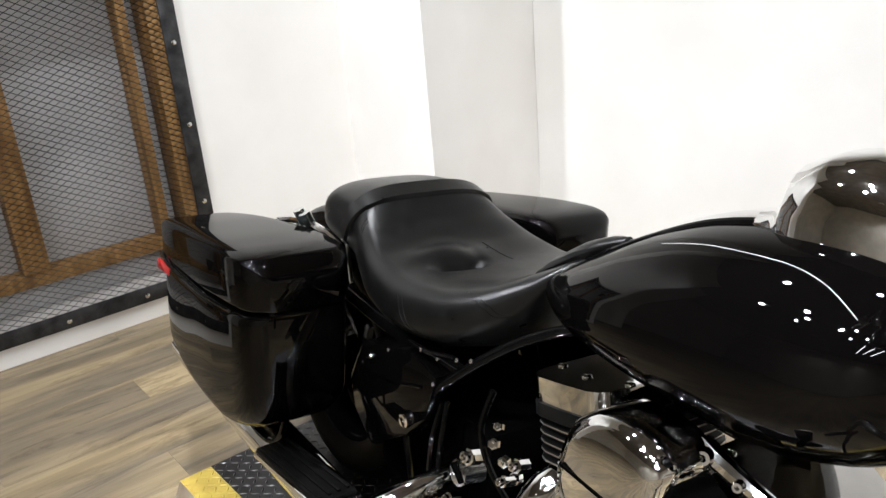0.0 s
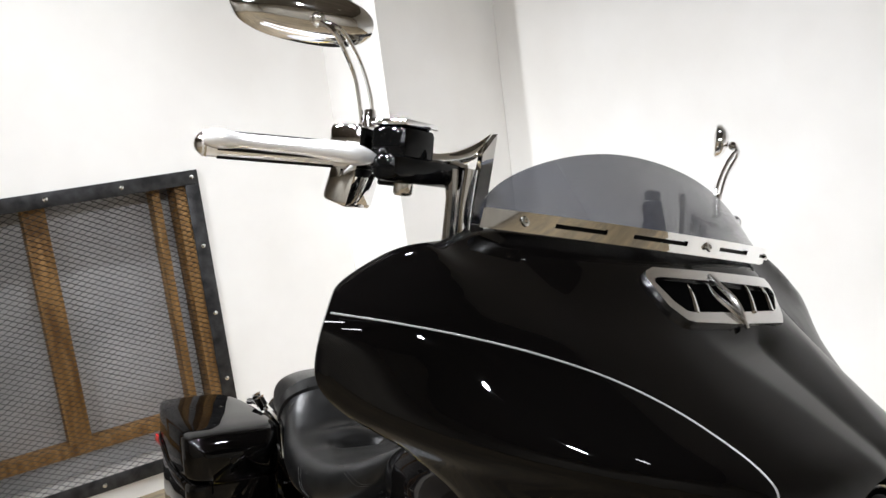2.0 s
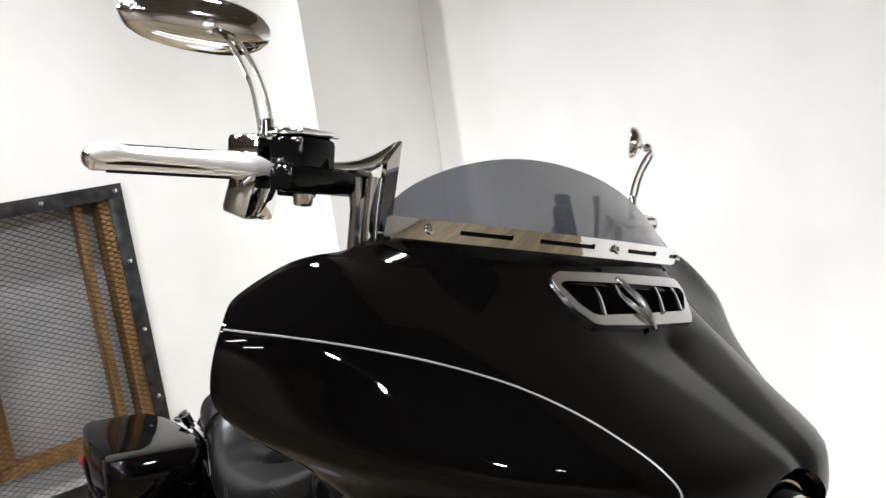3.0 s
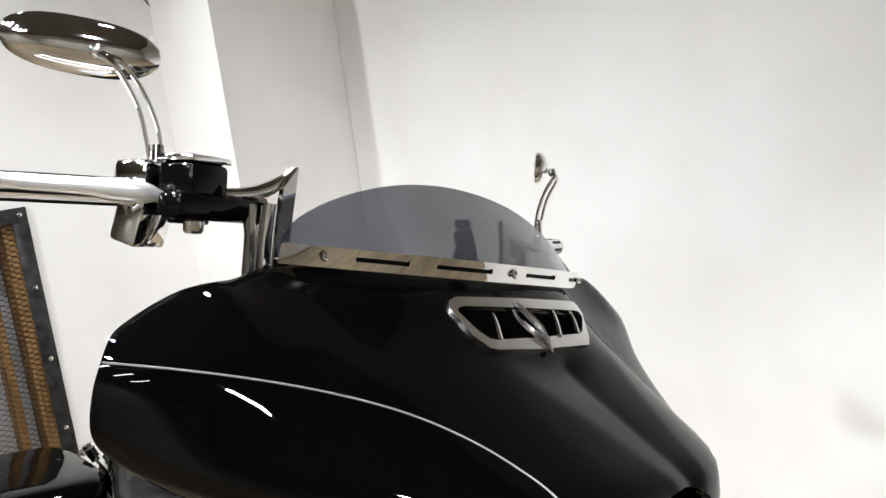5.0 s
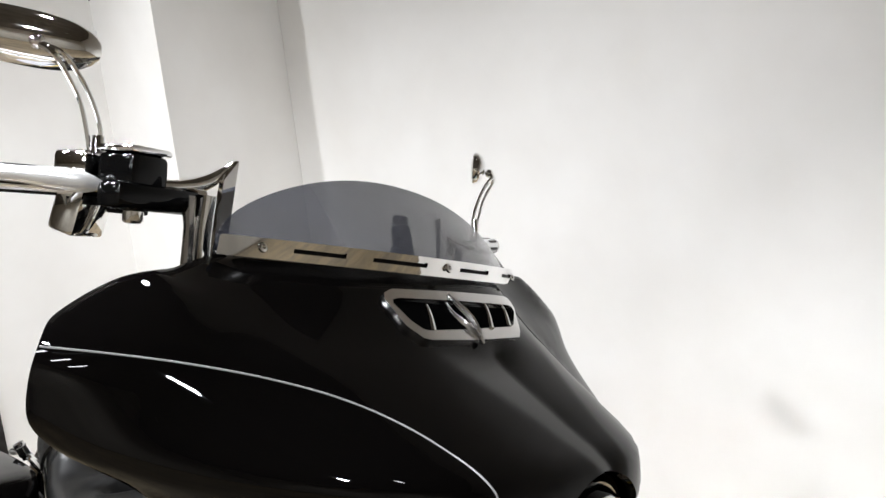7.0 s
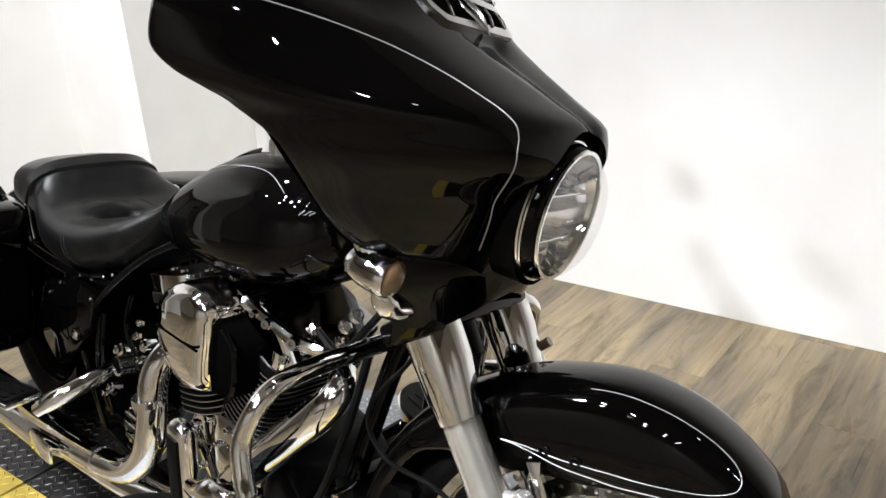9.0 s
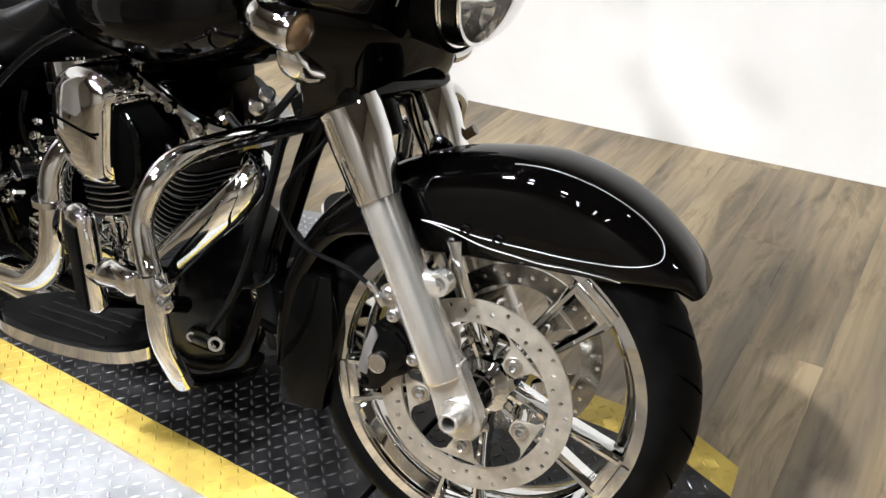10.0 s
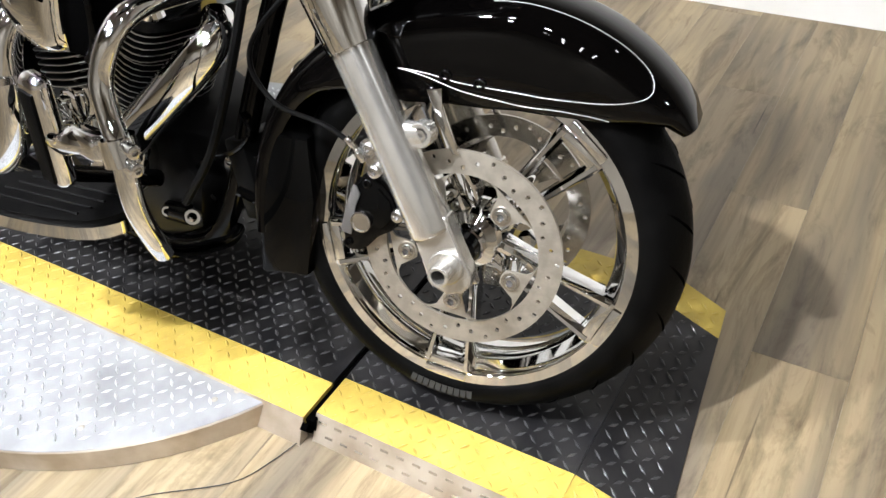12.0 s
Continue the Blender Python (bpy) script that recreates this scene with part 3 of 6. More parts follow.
            prism(bm, out, s * 0.0870, s * 0.0842)
            part("disc_carrier", bm, steel, disc)
            bm = B()
            turned(bm, [(0.0040, 0.001), (0.0042, 0.0066), (0.0050, 0.0074), (0.0080, 0.0070), (0.0086, 0.0060), (0.0088, 0.0022), (0.0120, 0.0020), (0.0125, 0.0)], polar(0.075, a, s * 0.0870), (0, s, 0), 18)
            part("bolt", bm, SATIN, disc, angle=28)
            # Grey disc draws the shade down in the bolt's recess.
            bm = B()
            turned(bm, [(0.0, 0.002), (0.0041, 0.002)], polar(0.075, a, s * 0.0870), (0, s, 0), 6)
            part("socket_shade", bm, CALIPERGREY, disc, angle=28)
            bm = B()
            rod(bm, polar(0.072, a, s * 0.0842), polar(0.062, a, s * 0.035), 0.010, 14, 0.014)
            part("bolt_boss", bm, CHROME, disc)
    return rim


front_wheel()

RAKE = Vector((-math.sin(radians(30.5)), 0, math.cos(radians(30.5))))
LEG0 = Vector((1.618, 0, 0.332))


def leg(h, y, ahead=0.0):
    """A point on the fork leg, h up along it."""
    return LEG0 + RAKE * h + Vector((RAKE.z * ahead, y, -RAKE.x * ahead))


def fork(s):
    y = s * 0.115
    bm = B()
    hs_ = [0.034, 0.036, 0.040, 0.10, 0.17, 0.22, 0.29]
    rs_ = [0.0265, 0.0282, 0.0290, 0.0280, 0.0264, 0.0258, 0.0262]
    skin(bm, [[leg(h, y) + r * (math.cos(a) * Vector((0, 1, 0)) + math.sin(a) * Vector((RAKE.z, 0, -RAKE.x))) for a in (2 * math.pi * k / 28 for k in range(28))] for h, r in zip(hs_, rs_)])
    slider = wheel_part("fork_slider", bm, BRUSHED, "brushed aluminium fork slider", 38)
    bm = B()
    # flat foot that carries the axle
    prism(bm, [(1.5725, 0.366), (1.585, 0.342), (1.602, 0.304), (1.616, 0.291), (1.630, 0.287), (1.650, 0.294), (1.659, 0.306), (1.659, 0.321), (1.649, 0.336), (1.630, 0.368), (1.617, 0.392)], y - 0.014, y + 0.014, 0.003)
    part("axle_lug", bm, BRUSHED, slider, angle=18)
    bm = B()
    nut_at = (AXLE.x - 0.003, s * 0.126, AXLE.z - 0.007)
    turned(bm, [(0.0128, 0.008), (0.0205, 0.008), (0.0222, 0.0066), (0.0225, 0.0)], nut_at, (0, s, 0), 28)
    part("washer", bm, BRUSHED, slider, angle=25)
    bm = B()
    turned(bm, [(0.0088, -0.004), (0.0088, 0.0335), (0.0096, 0.0350), (0.0124, 0.0350), (0.0134, 0.0338), (0.0138, 0.0300), (0.0138, 0.0)], nut_at, (0, s, 0), 28)
    part("axle_nut", bm, BRUSHED, slider, "hollow steel axle end", angle=25)
    # Black disc puts the bore's shade into the hollow axle end.
    bm = B()
    turned(bm, [(0.0, 0.004), (0.0090, 0.004)], nut_at, (0, s, 0), 20)
    part("axle_bore_shade", bm, DARK, slider)
    bm = B()
    rod(bm, (1.650, y - s * 0.010, 0.302), (1.661, y - s * 0.010, 0.306), 0.0055)
    part("pinch_bolt", bm, SATIN, slider)
    # fender mount lug
    bm = B()
    q = Vector((1.574, y, 0.483))
    rings = []
    for f in (0.0, 0.35, 0.7, 1.0):
        c = leg(0.165, y).lerp(q, f)
        wd = 0.026 - 0.010 * f
        rings.append([c + Vector((0, 0.012 * math.cos(a), 0)) + RAKE * (wd * math.sin(a)) for a in (2 * math.pi * k / 14 for k in range(14))])
    skin(bm, rings)
    turned(bm, [(0.0, 0.002), (0.0100, 0.002), (0.0104, 0.0092), (0.0142, 0.0092), (0.0156, 0.0076), (0.0160, -0.012), (0.0, -0.012)], q, (0, s, 0), 28)
    part("fender_lug", bm, BRUSHED, slider, angle=25)
    bm = B()
    turned(bm, [(0.0, 0.003), (0.0040, 0.003), (0.0043, 0.0072), (0.0070, 0.0068), (0.0080, 0.0052), (0.0082, 0.0)], q + Vector((0, s * 0.003, 0)), (0, s, 0), 18)
    part("bolt", bm, SATIN, slider, angle=28)
    # upper cover
    bm = B()
    rings = []
    for h, r, ah in ((0.2755, 0.0285, 0.001), (0.2765, 0.0305, 0.001), (0.2800, 0.0312, 0.001), (0.31, 0.0350, 0.003), (0.35, 0.0390, 0.0065), (0.40, 0.0405, 0.0075), (0.60, 0.0410, 0.0075)):
        rings.append([leg(h, y, ah) + r * (math.cos(a) * Vector((0, 1, 0)) + math.sin(a) * Vector((RAKE.z, 0, -RAKE.x))) for a in (2 * math.pi * k / 32 for k in range(32))])
    skin(bm, rings)
    wheel_part("fork_cover", bm, CHROME, "polished chrome upper fork cover", 50)
    if s > 0:
        bm = B()
        rod(bm, leg(0.315, y + s * 0.02, 0.030), leg(0.318, y + s * 0.02, 0.052), 0.008)
        wheel_part("reflector", bm, AMBER)
    return slider


for s in (-1, 1):
    fork(s)


def fender():
    thetas = [38.5 + 4 * k for k in range(39)]
    rings, inner = [], []
    for th in thetas:
        rc = hermite([38, 45, 60, 80, 100, 150, 190], [0.318, 0.326, 0.326, 0.323, 0.314, 0.322, 0.320], th)
        rs = hermite([38, 42, 49, 57, 72, 92, 116, 130, 150, 190], [0.306, 0.298, 0.262, 0.232, 0.203, 0.187, 0.198, 0.235, 0.285, 0.296], th)
        w = hermite([38, 47, 70, 110, 190], [0.052, 0.070, 0.082, 0.082, 0.076], th)
        sec = []
        sh = min(0.055, (rc - rs) * 0.8)
        for k in range(17):
            a = math.pi * k / 16
            cc, ss = math.cos(a), math.sin(a)
            sec.append((rc - sh + sh * abs(ss) ** 0.8, -w * math.copysign(abs(cc) ** 0.62, cc)))
        sec = [(rs, -w * 0.97)] + [(rs + (rc - sh - rs) * 0.5, -w)] + sec + [(rs + (rc - sh - rs) * 0.5, w)] + [(rs, w * 0.97)]
        rings.append([polar(r, th, y) for r, y in sec])
        inner.append([polar(r - 0.004, th, y * 0.95) for r, y in sec])
    bm = B()
    full = [a + b_[::-1] for a, b_ in zip(rings, inner)]
    skin(bm, full)
    f = wheel_part("front_fender", bm, PAINT, "gloss black front fender with silver pinstripes", 50)
    for x, z in ((1.585, 0.548), (1.628, 0.545)):
        bm = B()
        bolt_head(bm, (x, -0.0805, z), (0, -1, 0), 0.008, 0.005)
        part("bolt", bm, SEMIGLOSS, f)
    # pinstripes on both sides: angle round the axle, metres above the shoulder
    for s in (-1, 1):
        for pts in ([(116, -0.022), (100, -0.044), (86, -0.054), (76, -0.051), (67.5, -0.041), (60, -0.024), (54.5, -0.004), (51, 0.018), (50.5, 0.033), (53, 0.043), (58, 0.0462), (66, 0.0460), (76, 0.0447), (90, 0.0428)],
                    [(116, -0.022), (100, -0.052), (86, -0.066), (74, -0.064), (62, -0.045), (52, -0.022)]):
            line = []
            for p in smooth_line([(th, 1000 * q, 0) for th, q in pts], 10):
                th, q = p.x, p.y / 1000
                rc = hermite([38, 45, 60, 80, 100, 150, 190], [0.318, 0.326, 0.326, 0.323, 0.314, 0.322, 0.320], th)
                w = hermite([38, 47, 70, 110, 190], [0.052, 0.070, 0.082, 0.082, 0.076], th)
                u = max(0.0, q / 0.055)
                line.append(polar(rc - 0.055 + q + 0.0012 * u, th, s * (w * max(0.0, 1 - u**2.5) ** 0.31 + 0.0010)))
            bm = B()
            tube(bm, line, 0.0007, 5, smooth=False)
            part("pinstripe", bm, PIN, f)
    # chrome inner bracket ahead of the fork
    for s in (-1, 1):
        bm = B()
        prism(bm, [(1.566, 0.530), (1.585, 0.535), (1.588, 0.512), (1.615, 0.458), (1.606, 0.457), (1.580, 0.500)], s * 0.086, s * 0.092, 0.001)
        part("bracket", bm, CHROME, f)
    bm = B()
    prism(bm, [(1.345, 0.430), (1.400, 0.430), (1.413, 0.340), (1.407, 0.226), (1.331, 0.214), (1.331, 0.325)], -0.075, 0.075, 0.006)
    part("mud_flap", bm, SEMIGLOSS, f)
    return f


fender()


def caliper(s):
    bm = B()
    out = [(1.470, 0.328), (1.475, 0.365), (1.484, 0.397), (1.499, 0.413), (1.512, 0.412), (1.524, 0.402), (1.537, 0.388), (1.546, 0.371), (1.547, 0.355), (1.540, 0.341), (1.518, 0.327), (1.508, 0.312), (1.497, 0.303), (1.478, 0.300)]
    prism(bm, out, s * 0.062, s * 0.104, 0.005)
    c = wheel_part("brake_caliper", bm, SEMIGLOSS, "black brake caliper with silver badge")
    bm = B()
    prism(bm, [(1.518, 0.398), (1.536, 0.384), (1.543, 0.362), (1.528, 0.345), (1.512, 0.345), (1.520, 0.370)], s * 0.104, s * 0.109, 0.002)
    part("body_ridge", bm, SEMIGLOSS, c)
    bm = B()
    prism(bm, [(1.4700, 0.332), (1.4755, 0.366), (1.4840, 0.396), (1.4890, 0.394), (1.4945, 0.384), (1.4890, 0.366), (1.4865, 0.346), (1.4850, 0.325), (1.4720, 0.327)], s * 0.104, s * 0.1075, 0.0015)
    part("cover", bm, CALIPERGREY, c)
    bm = B()
    turned(bm, [(0.0, 0.0060), (0.0115, 0.0060), (0.0122, 0.0075), (0.0140, 0.0070), (0.0145, 0.0)], (1.4985, s * 0.104, 0.3475), (0, s, 0), 24)
    badge = part("badge", bm, SATIN, c)
    for x, z in ((1.5025, 0.400), (1.480, 0.312)):
        bm = B()
        bolt_head(bm, (x, s * 0.104, z), (0, s, 0), 0.006, 0.003)
        part("bolt", bm, SEMIGLOSS, c)
    for x, z, y in ((1.4985, 0.444, 0.098), (1.5125, 0.419, 0.106), (1.547, 0.366, 0.104)):
        bm = B()
        rod(bm, (x, s * 0.075, z), (x, s * y, z), 0.0125 if z > 0.43 else 0.009, 18)
        bolt_head(bm, (x, s * y, z), (0, s, 0), 0.0085, 0.006)
        part("bolt", bm, SATIN, c)
    bm = B()
    prism(bm, [(1.490, 0.425), (1.497, 0.458), (1.512, 0.455), (1.552, 0.372), (1.548, 0.352), (1.538, 0.360), (1.515, 0.408)], s * 0.078, s * 0.094, 0.003)
    part("mount", bm, BRUSHED, c)
    return c


for s in (-1, 1):
    caliper(s)
bm = B()
tube(bm, [(1.478, -0.108, 0.450), (1.455, -0.110, 0.4625), (1.429, -0.110, 0.4696), (1.3765, -0.110, 0.480), (1.343, -0.110, 0.511), (1.336, -0.108, 0.542), (1.351, -0.105, 0.576), (1.382, -0.100, 0.616), (1.405, -0.09, 0.66)], 0.0036, 8)
wheel_part("brake_hose", bm, PLASTIC)
bm = B()
tube(bm, [(1.4965, -0.104, 0.428), (1.489, -0.106, 0.438), (1.4845, -0.107, 0.444), (1.478, -0.108, 0.451), (1.472, -0.109, 0.456)], [0.004, 0.0062, 0.0040, 0.0058, 0.0045], 10, 4)
wheel_part("hose_fitting", bm, SATIN)

# ---- fairing ----
HC = Vector((1.540, -0.026, 0.857))


def fair_x(y, z):
    """How far forward the outer fairing reaches."""
    base = hermite([0.70, 0.745, 0.80, 0.87, 0.93, 0.962, 1.00, 1.04, 1.08, 1.12, 1.165, 1.23], [1.43, 1.465, 1.505, 1.545, 1.578, 1.573, 1.520, 1.458, 1.405, 1.368, 1.335, 1.31], z)
    k = hermite([0.75, 0.95, 1.0, 1.09, 1.16], [3.6, 2.6, 1.7, 0.75, 0.7], z)
    a = abs(y)
    x = base - k * a**2.6 - (min(1.7 * y * y, 0.07 + 0.03 * y) if y > 0 else 0.0)
    # tucked in below the ends of the screen
    x -= 1.05 * max(0.0, a - 0.05) ** 2 * hermite([1.06, 1.15], [0.0, 1.0], z) * hermite([0.255, 0.36], [1.0, 0.0], a)
    # crease from the vent down to the headlight
    c = hermite([0.95, 1.02, 1.075], [0.02, 0.067, 0.122], z)
    return x - 0.27 * max(0.0, c - a) * hermite([0.94, 0.97, 1.045, 1.075], [0.0, 1.0, 1.0, 0.0], z)


EDGE = [(0.0, 1.150), (0.12, 1.151), (0.24, 1.154), (0.290, 1.150), (0.336, 1.140), (0.370, 1.137), (0.402, 1.128), (0.440, 1.108), (0.462, 1.090), (0.474, 1.060), (0.474, 1.030), (0.468, 1.008),
        (0.452, 0.990), (0.430, 0.976), (0.405, 0.961), (0.378, 0.938), (0.353, 0.909), (0.324, 0.877), (0.294, 0.842), (0.265, 0.816), (0.237, 0.801), (0.200, 0.796), (0.160, 0.790), (0.115, 0.778), (0.06, 0.752), (0.0, 0.742)]
EDGE = [(y if y < 0.25 else 0.25 + (y - 0.25) * 0.955, z) for y, z in EDGE]
RIM = [(p.y, p.z) for p in smooth_line([(0, y, z) for y, z in EDGE], 10)]
RIM = RIM + [(-y, z) for y, z in RIM[-2:0:-1]]


def fairing():
    rings = []
    for f in (0.0, 0.01, 0.05, 0.10, 0.15, 0.20, 0.25, 0.30, 0.35, 0.40, 0.45, 0.50, 0.55, 0.60, 0.65, 0.70, 0.75, 0.80, 0.85, 0.90, 0.94, 0.98, 1.0):
        ring = []
        for ye, ze in RIM:
            d = Vector((0, ye - HC.y, ze - HC.z))
            r0 = (0.095 + 0.010 * max(0.0, d.z / d.length)) / d.length
            y, z = HC.y + (ye - HC.y) * (r0 + (1 - r0) * f), HC.z + d.z * (r0 + (1 - r0) * f)
            x = fair_x(y, z) - (0.010 if f == 0 else 0) - 0.02 * max(0, f - 0.86) ** 2 / 0.02
            ring.append((x, y, z))
        rings.append(ring)
    # turned-in rim
    for back, inn in ((0.008, 0.004), (0.014, 0.02), (0.012, 0.06)):
        ring = []
        for x, y, z in rings[22]:
            d = Vector((0, y, z - 0.98))
            d.normalize()
            ring.append((x - back, y - d.y * inn, z - d.z * inn))
        rings.append(ring)
    bm = B()
    skin(bm, rings, True, False)
    shell = fork_part("fairing", bm, PAINT, "gloss black batwing fairing with silver pinstripe", 60)
    # headlight bucket behind the opening
    bm = B()
    turned(bm, [(0.104, 0.0), (0.104, -0.10), (0.02, -0.11)], HC + Vector((0, 0, 0)), (0.98, 0, -0.17), 40)
    part("inner_bucket", bm, PLASTIC, shell)
    # inner fairing closing the back
    bm = B()
    back = []
    for f in (0.97, 0.7, 0.4, 0.1):
        back.append([(min(fair_x(y * f, HC.z + (z - HC.z) * f) - (0.02 if f > 0.9 else 0.05), 1.30 + 0.25 * (1.1 - z)), y * f, HC.z + (z - HC.z) * f) for y, z in RIM])
    skin(bm, back, True, False)
    part("inner_fairing", bm, PLASTIC, shell, "matt black inner fairing")
    # pinstripe
    for s in (-1,):
        pts = [(0.466, 1.0765), (0.421, 1.0720), (0.370, 1.0648), (0.312, 1.0530), (0.258, 1.0365), (0.218, 1.0155), (0.191, 0.9910), (0.1795, 0.9690), (0.1750, 0.9520), (0.1755, 0.9300), (0.1640, 0.8780), (0.150, 0.848), (0.134, 0.8080)]
        line = smooth_line([(0, y, z) for y, z in pts], 6)
        bm = B()
        tube(bm, [(fair_x(s * p.y, p.z) + 0.0004 - 0.02 * max(0.0, p.y - 0.44), s * p.y, p.z) for p in line], 0.0010, 5, smooth=False)
        part("pinstripe", bm, PIN, shell)
    # chrome lower trim under the wing
    for s in (-1, 1):
        bm = B()
        pts = []
        for y, z in EDGE[13:18]:
            pts.append((fair_x(s * y, z) - 0.030, s * (0.25 + (y - 0.25) * 0.955 - 0.016 if y > 0.25 else y - 0.016), z + 0.006))
        tube(bm, pts[2:5], 0.0045, 8)
        part("trim", bm, CHROME, shell)
    return shell


fairing()


def headlight():
    ax = Vector((0.985, 0, -0.17)).normalized()
    bm = B()
    turned(bm, [(0.0935, 0.000), (0.0925, 0.006), (0.0890, 0.016), (0.0865, 0.018)], HC, ax, 56)
    ring = fork_part("headlight", bm, SEMIGLOSS, "round chrome headlight with clear domed lens")
    bm = B()
    turned(bm, [(0.103, -0.045), (0.1005, -0.020), (0.0965, -0.004), (0.0945, -0.001)], HC, ax, 56)
    part("bucket_trim", bm, CHROME, ring)
    for r, h, t in ((0.0945, 0.000, 0.0022), (0.0855, 0.0185, 0.0032)):
        bm = B()
        turned(bm, [(r - t, h), (r + t * 0.6, h), (r + t, h + t * 0.7), (r + t * 0.6, h + t * 1.6), (r - t, h + t * 1.4)], HC, ax, 56, True)
        part("chrome_ring", bm, CHROME, ring)
    bm = B()
    turned(bm, [(0.0835, 0.020), (0.080, 0.004), (0.066, -0.020), (0.042, -0.036), (0.0, -0.042)], HC, ax, 48)
    part("reflector_bowl", bm, CHROME, ring)
    tilt = pose(0, 0, 0, 0, 10, 0)
    for z, h in ((0.026, 0.004), (-0.004, 0.022), (-0.034, 0.004)):
        bm = B()
        block(bm, (0.040, 0.150 if h > 0.01 else 0.130, h), Matrix.Translation(HC + ax * -0.006) @ tilt @ Matrix.Translation((0, 0, z)), 0.0015)
        part("divider", bm, BRUSHED if h > 0.01 else CHROME, ring)
    for y, z in ((-0.036, 0.050), (0.036, 0.050), (-0.036, -0.052), (0.036, -0.052)):
        bm = B()
        turned(bm, [(0.021, 0.0), (0.016, -0.012), (0.0, -0.018)], HC + ax * 0.002 + Vector((0, y, z)), ax, 20)
        part("light_cell", bm, CHROME, ring)
    bm = B()
    turned(bm, [(0.0835, 0.022), (0.078, 0.034), (0.060, 0.047), (0.032, 0.055), (0.0, 0.057)], HC, ax, 48)
    part("lens", bm, GLASS, ring, "clear domed lens").visible_shadow = False


headlight()

# ---- screen, trim and vents ----
def screen_pt(y, v):
    """The tinted screen: v from 0 at the base up to 1 at its edge."""
    d = abs(y + 0.020)
    z0 = 1.150 - 0.05 * y
    rise = 0.010 + 0.087 * max(0.0, 1 - (d / 0.256) ** 2) ** 0.72
    yy = y
    return Vector((1.352 - 2.7 * d**2.48 - 1.15 * (rise - 0.012) * v, yy, z0 + rise * v))


bm = B()
front, back = [], []
for i in range(41):
    y = -0.275 + 0.510 * i / 40
    col = [screen_pt(y, k / 10) for k in range(11)]
    front.append(col)
    back.append([p + Vector((-0.004, 0, -0.003)) for p in col])
skin(bm, [a + b_[::-1] for a, b_ in zip(front, back)])
WIND = fork_part("windscreen", bm, SMOKE, "smoke tinted short windscreen", 60)
WIND.visible_shadow = True


def trim_pt(y, v):
    """The metal strip along the base of the screen."""
    p = screen_pt(y, 0)
    return Vector((p.x + 0.003 + 0.004 * v, y, p.z - 0.0085 + 0.0195 * v))


bm = B()
slots = [(-0.218, -0.168), (-0.138, -0.062), (-0.002, 0.064), (0.112, 0.172)]
ys = sorted({-0.276 + 0.512 * k / 60 for k in range(61)} | {q for sl in slots for q in sl})
vs = [0.0, 0.38, 0.66, 1.0]
grid = {(i, k): (bm.verts.new(trim_pt(y, v)), bm.verts.new(trim_pt(y, v) + Vector((-0.003, 0, -0.001)))) for i, y in enumerate(ys) for k, v in enumerate(vs)}
for i in range(len(ys) - 1):
    ym = (ys[i] + ys[i + 1]) / 2
    for k in range(3):
        if k == 1 and any(a < ym < b_ for a, b_ in slots):
            continue
        q = [grid[i, k], grid[i + 1, k], grid[i + 1, k + 1], grid[i, k + 1]]
        bm.faces.new([v[0] for v in q])
        bm.faces.new([v[1] for v in q][::-1])
bmesh.ops.recalc_face_normals(bm, faces=bm.faces)
strip_ = fork_part("screen_trim", bm, CHROME, "polished slotted metal strip under the windscreen", 60)
for y in (-0.245, -0.027, 0.205):
    bm = B()
    bolt_head(bm, trim_pt(y, 0.5) + Vector((0.001, 0, 0)), (0.9, 0, 0.35), 0.0055, 0.003)
    part("bolt", bm, CHROME, strip_)
# Black strip added behind the trim so that its slots look dark.
bm = B()
skin(bm, [[trim_pt(y, v) + Vector((-0.0042, 0, -0.0012)) for v in (0.30, 0.52, 0.74)] for y in (-0.270 + 0.500 * k / 40 for k in range(41))], False, False)
part("slot_backing", bm, PLASTIC, strip_)


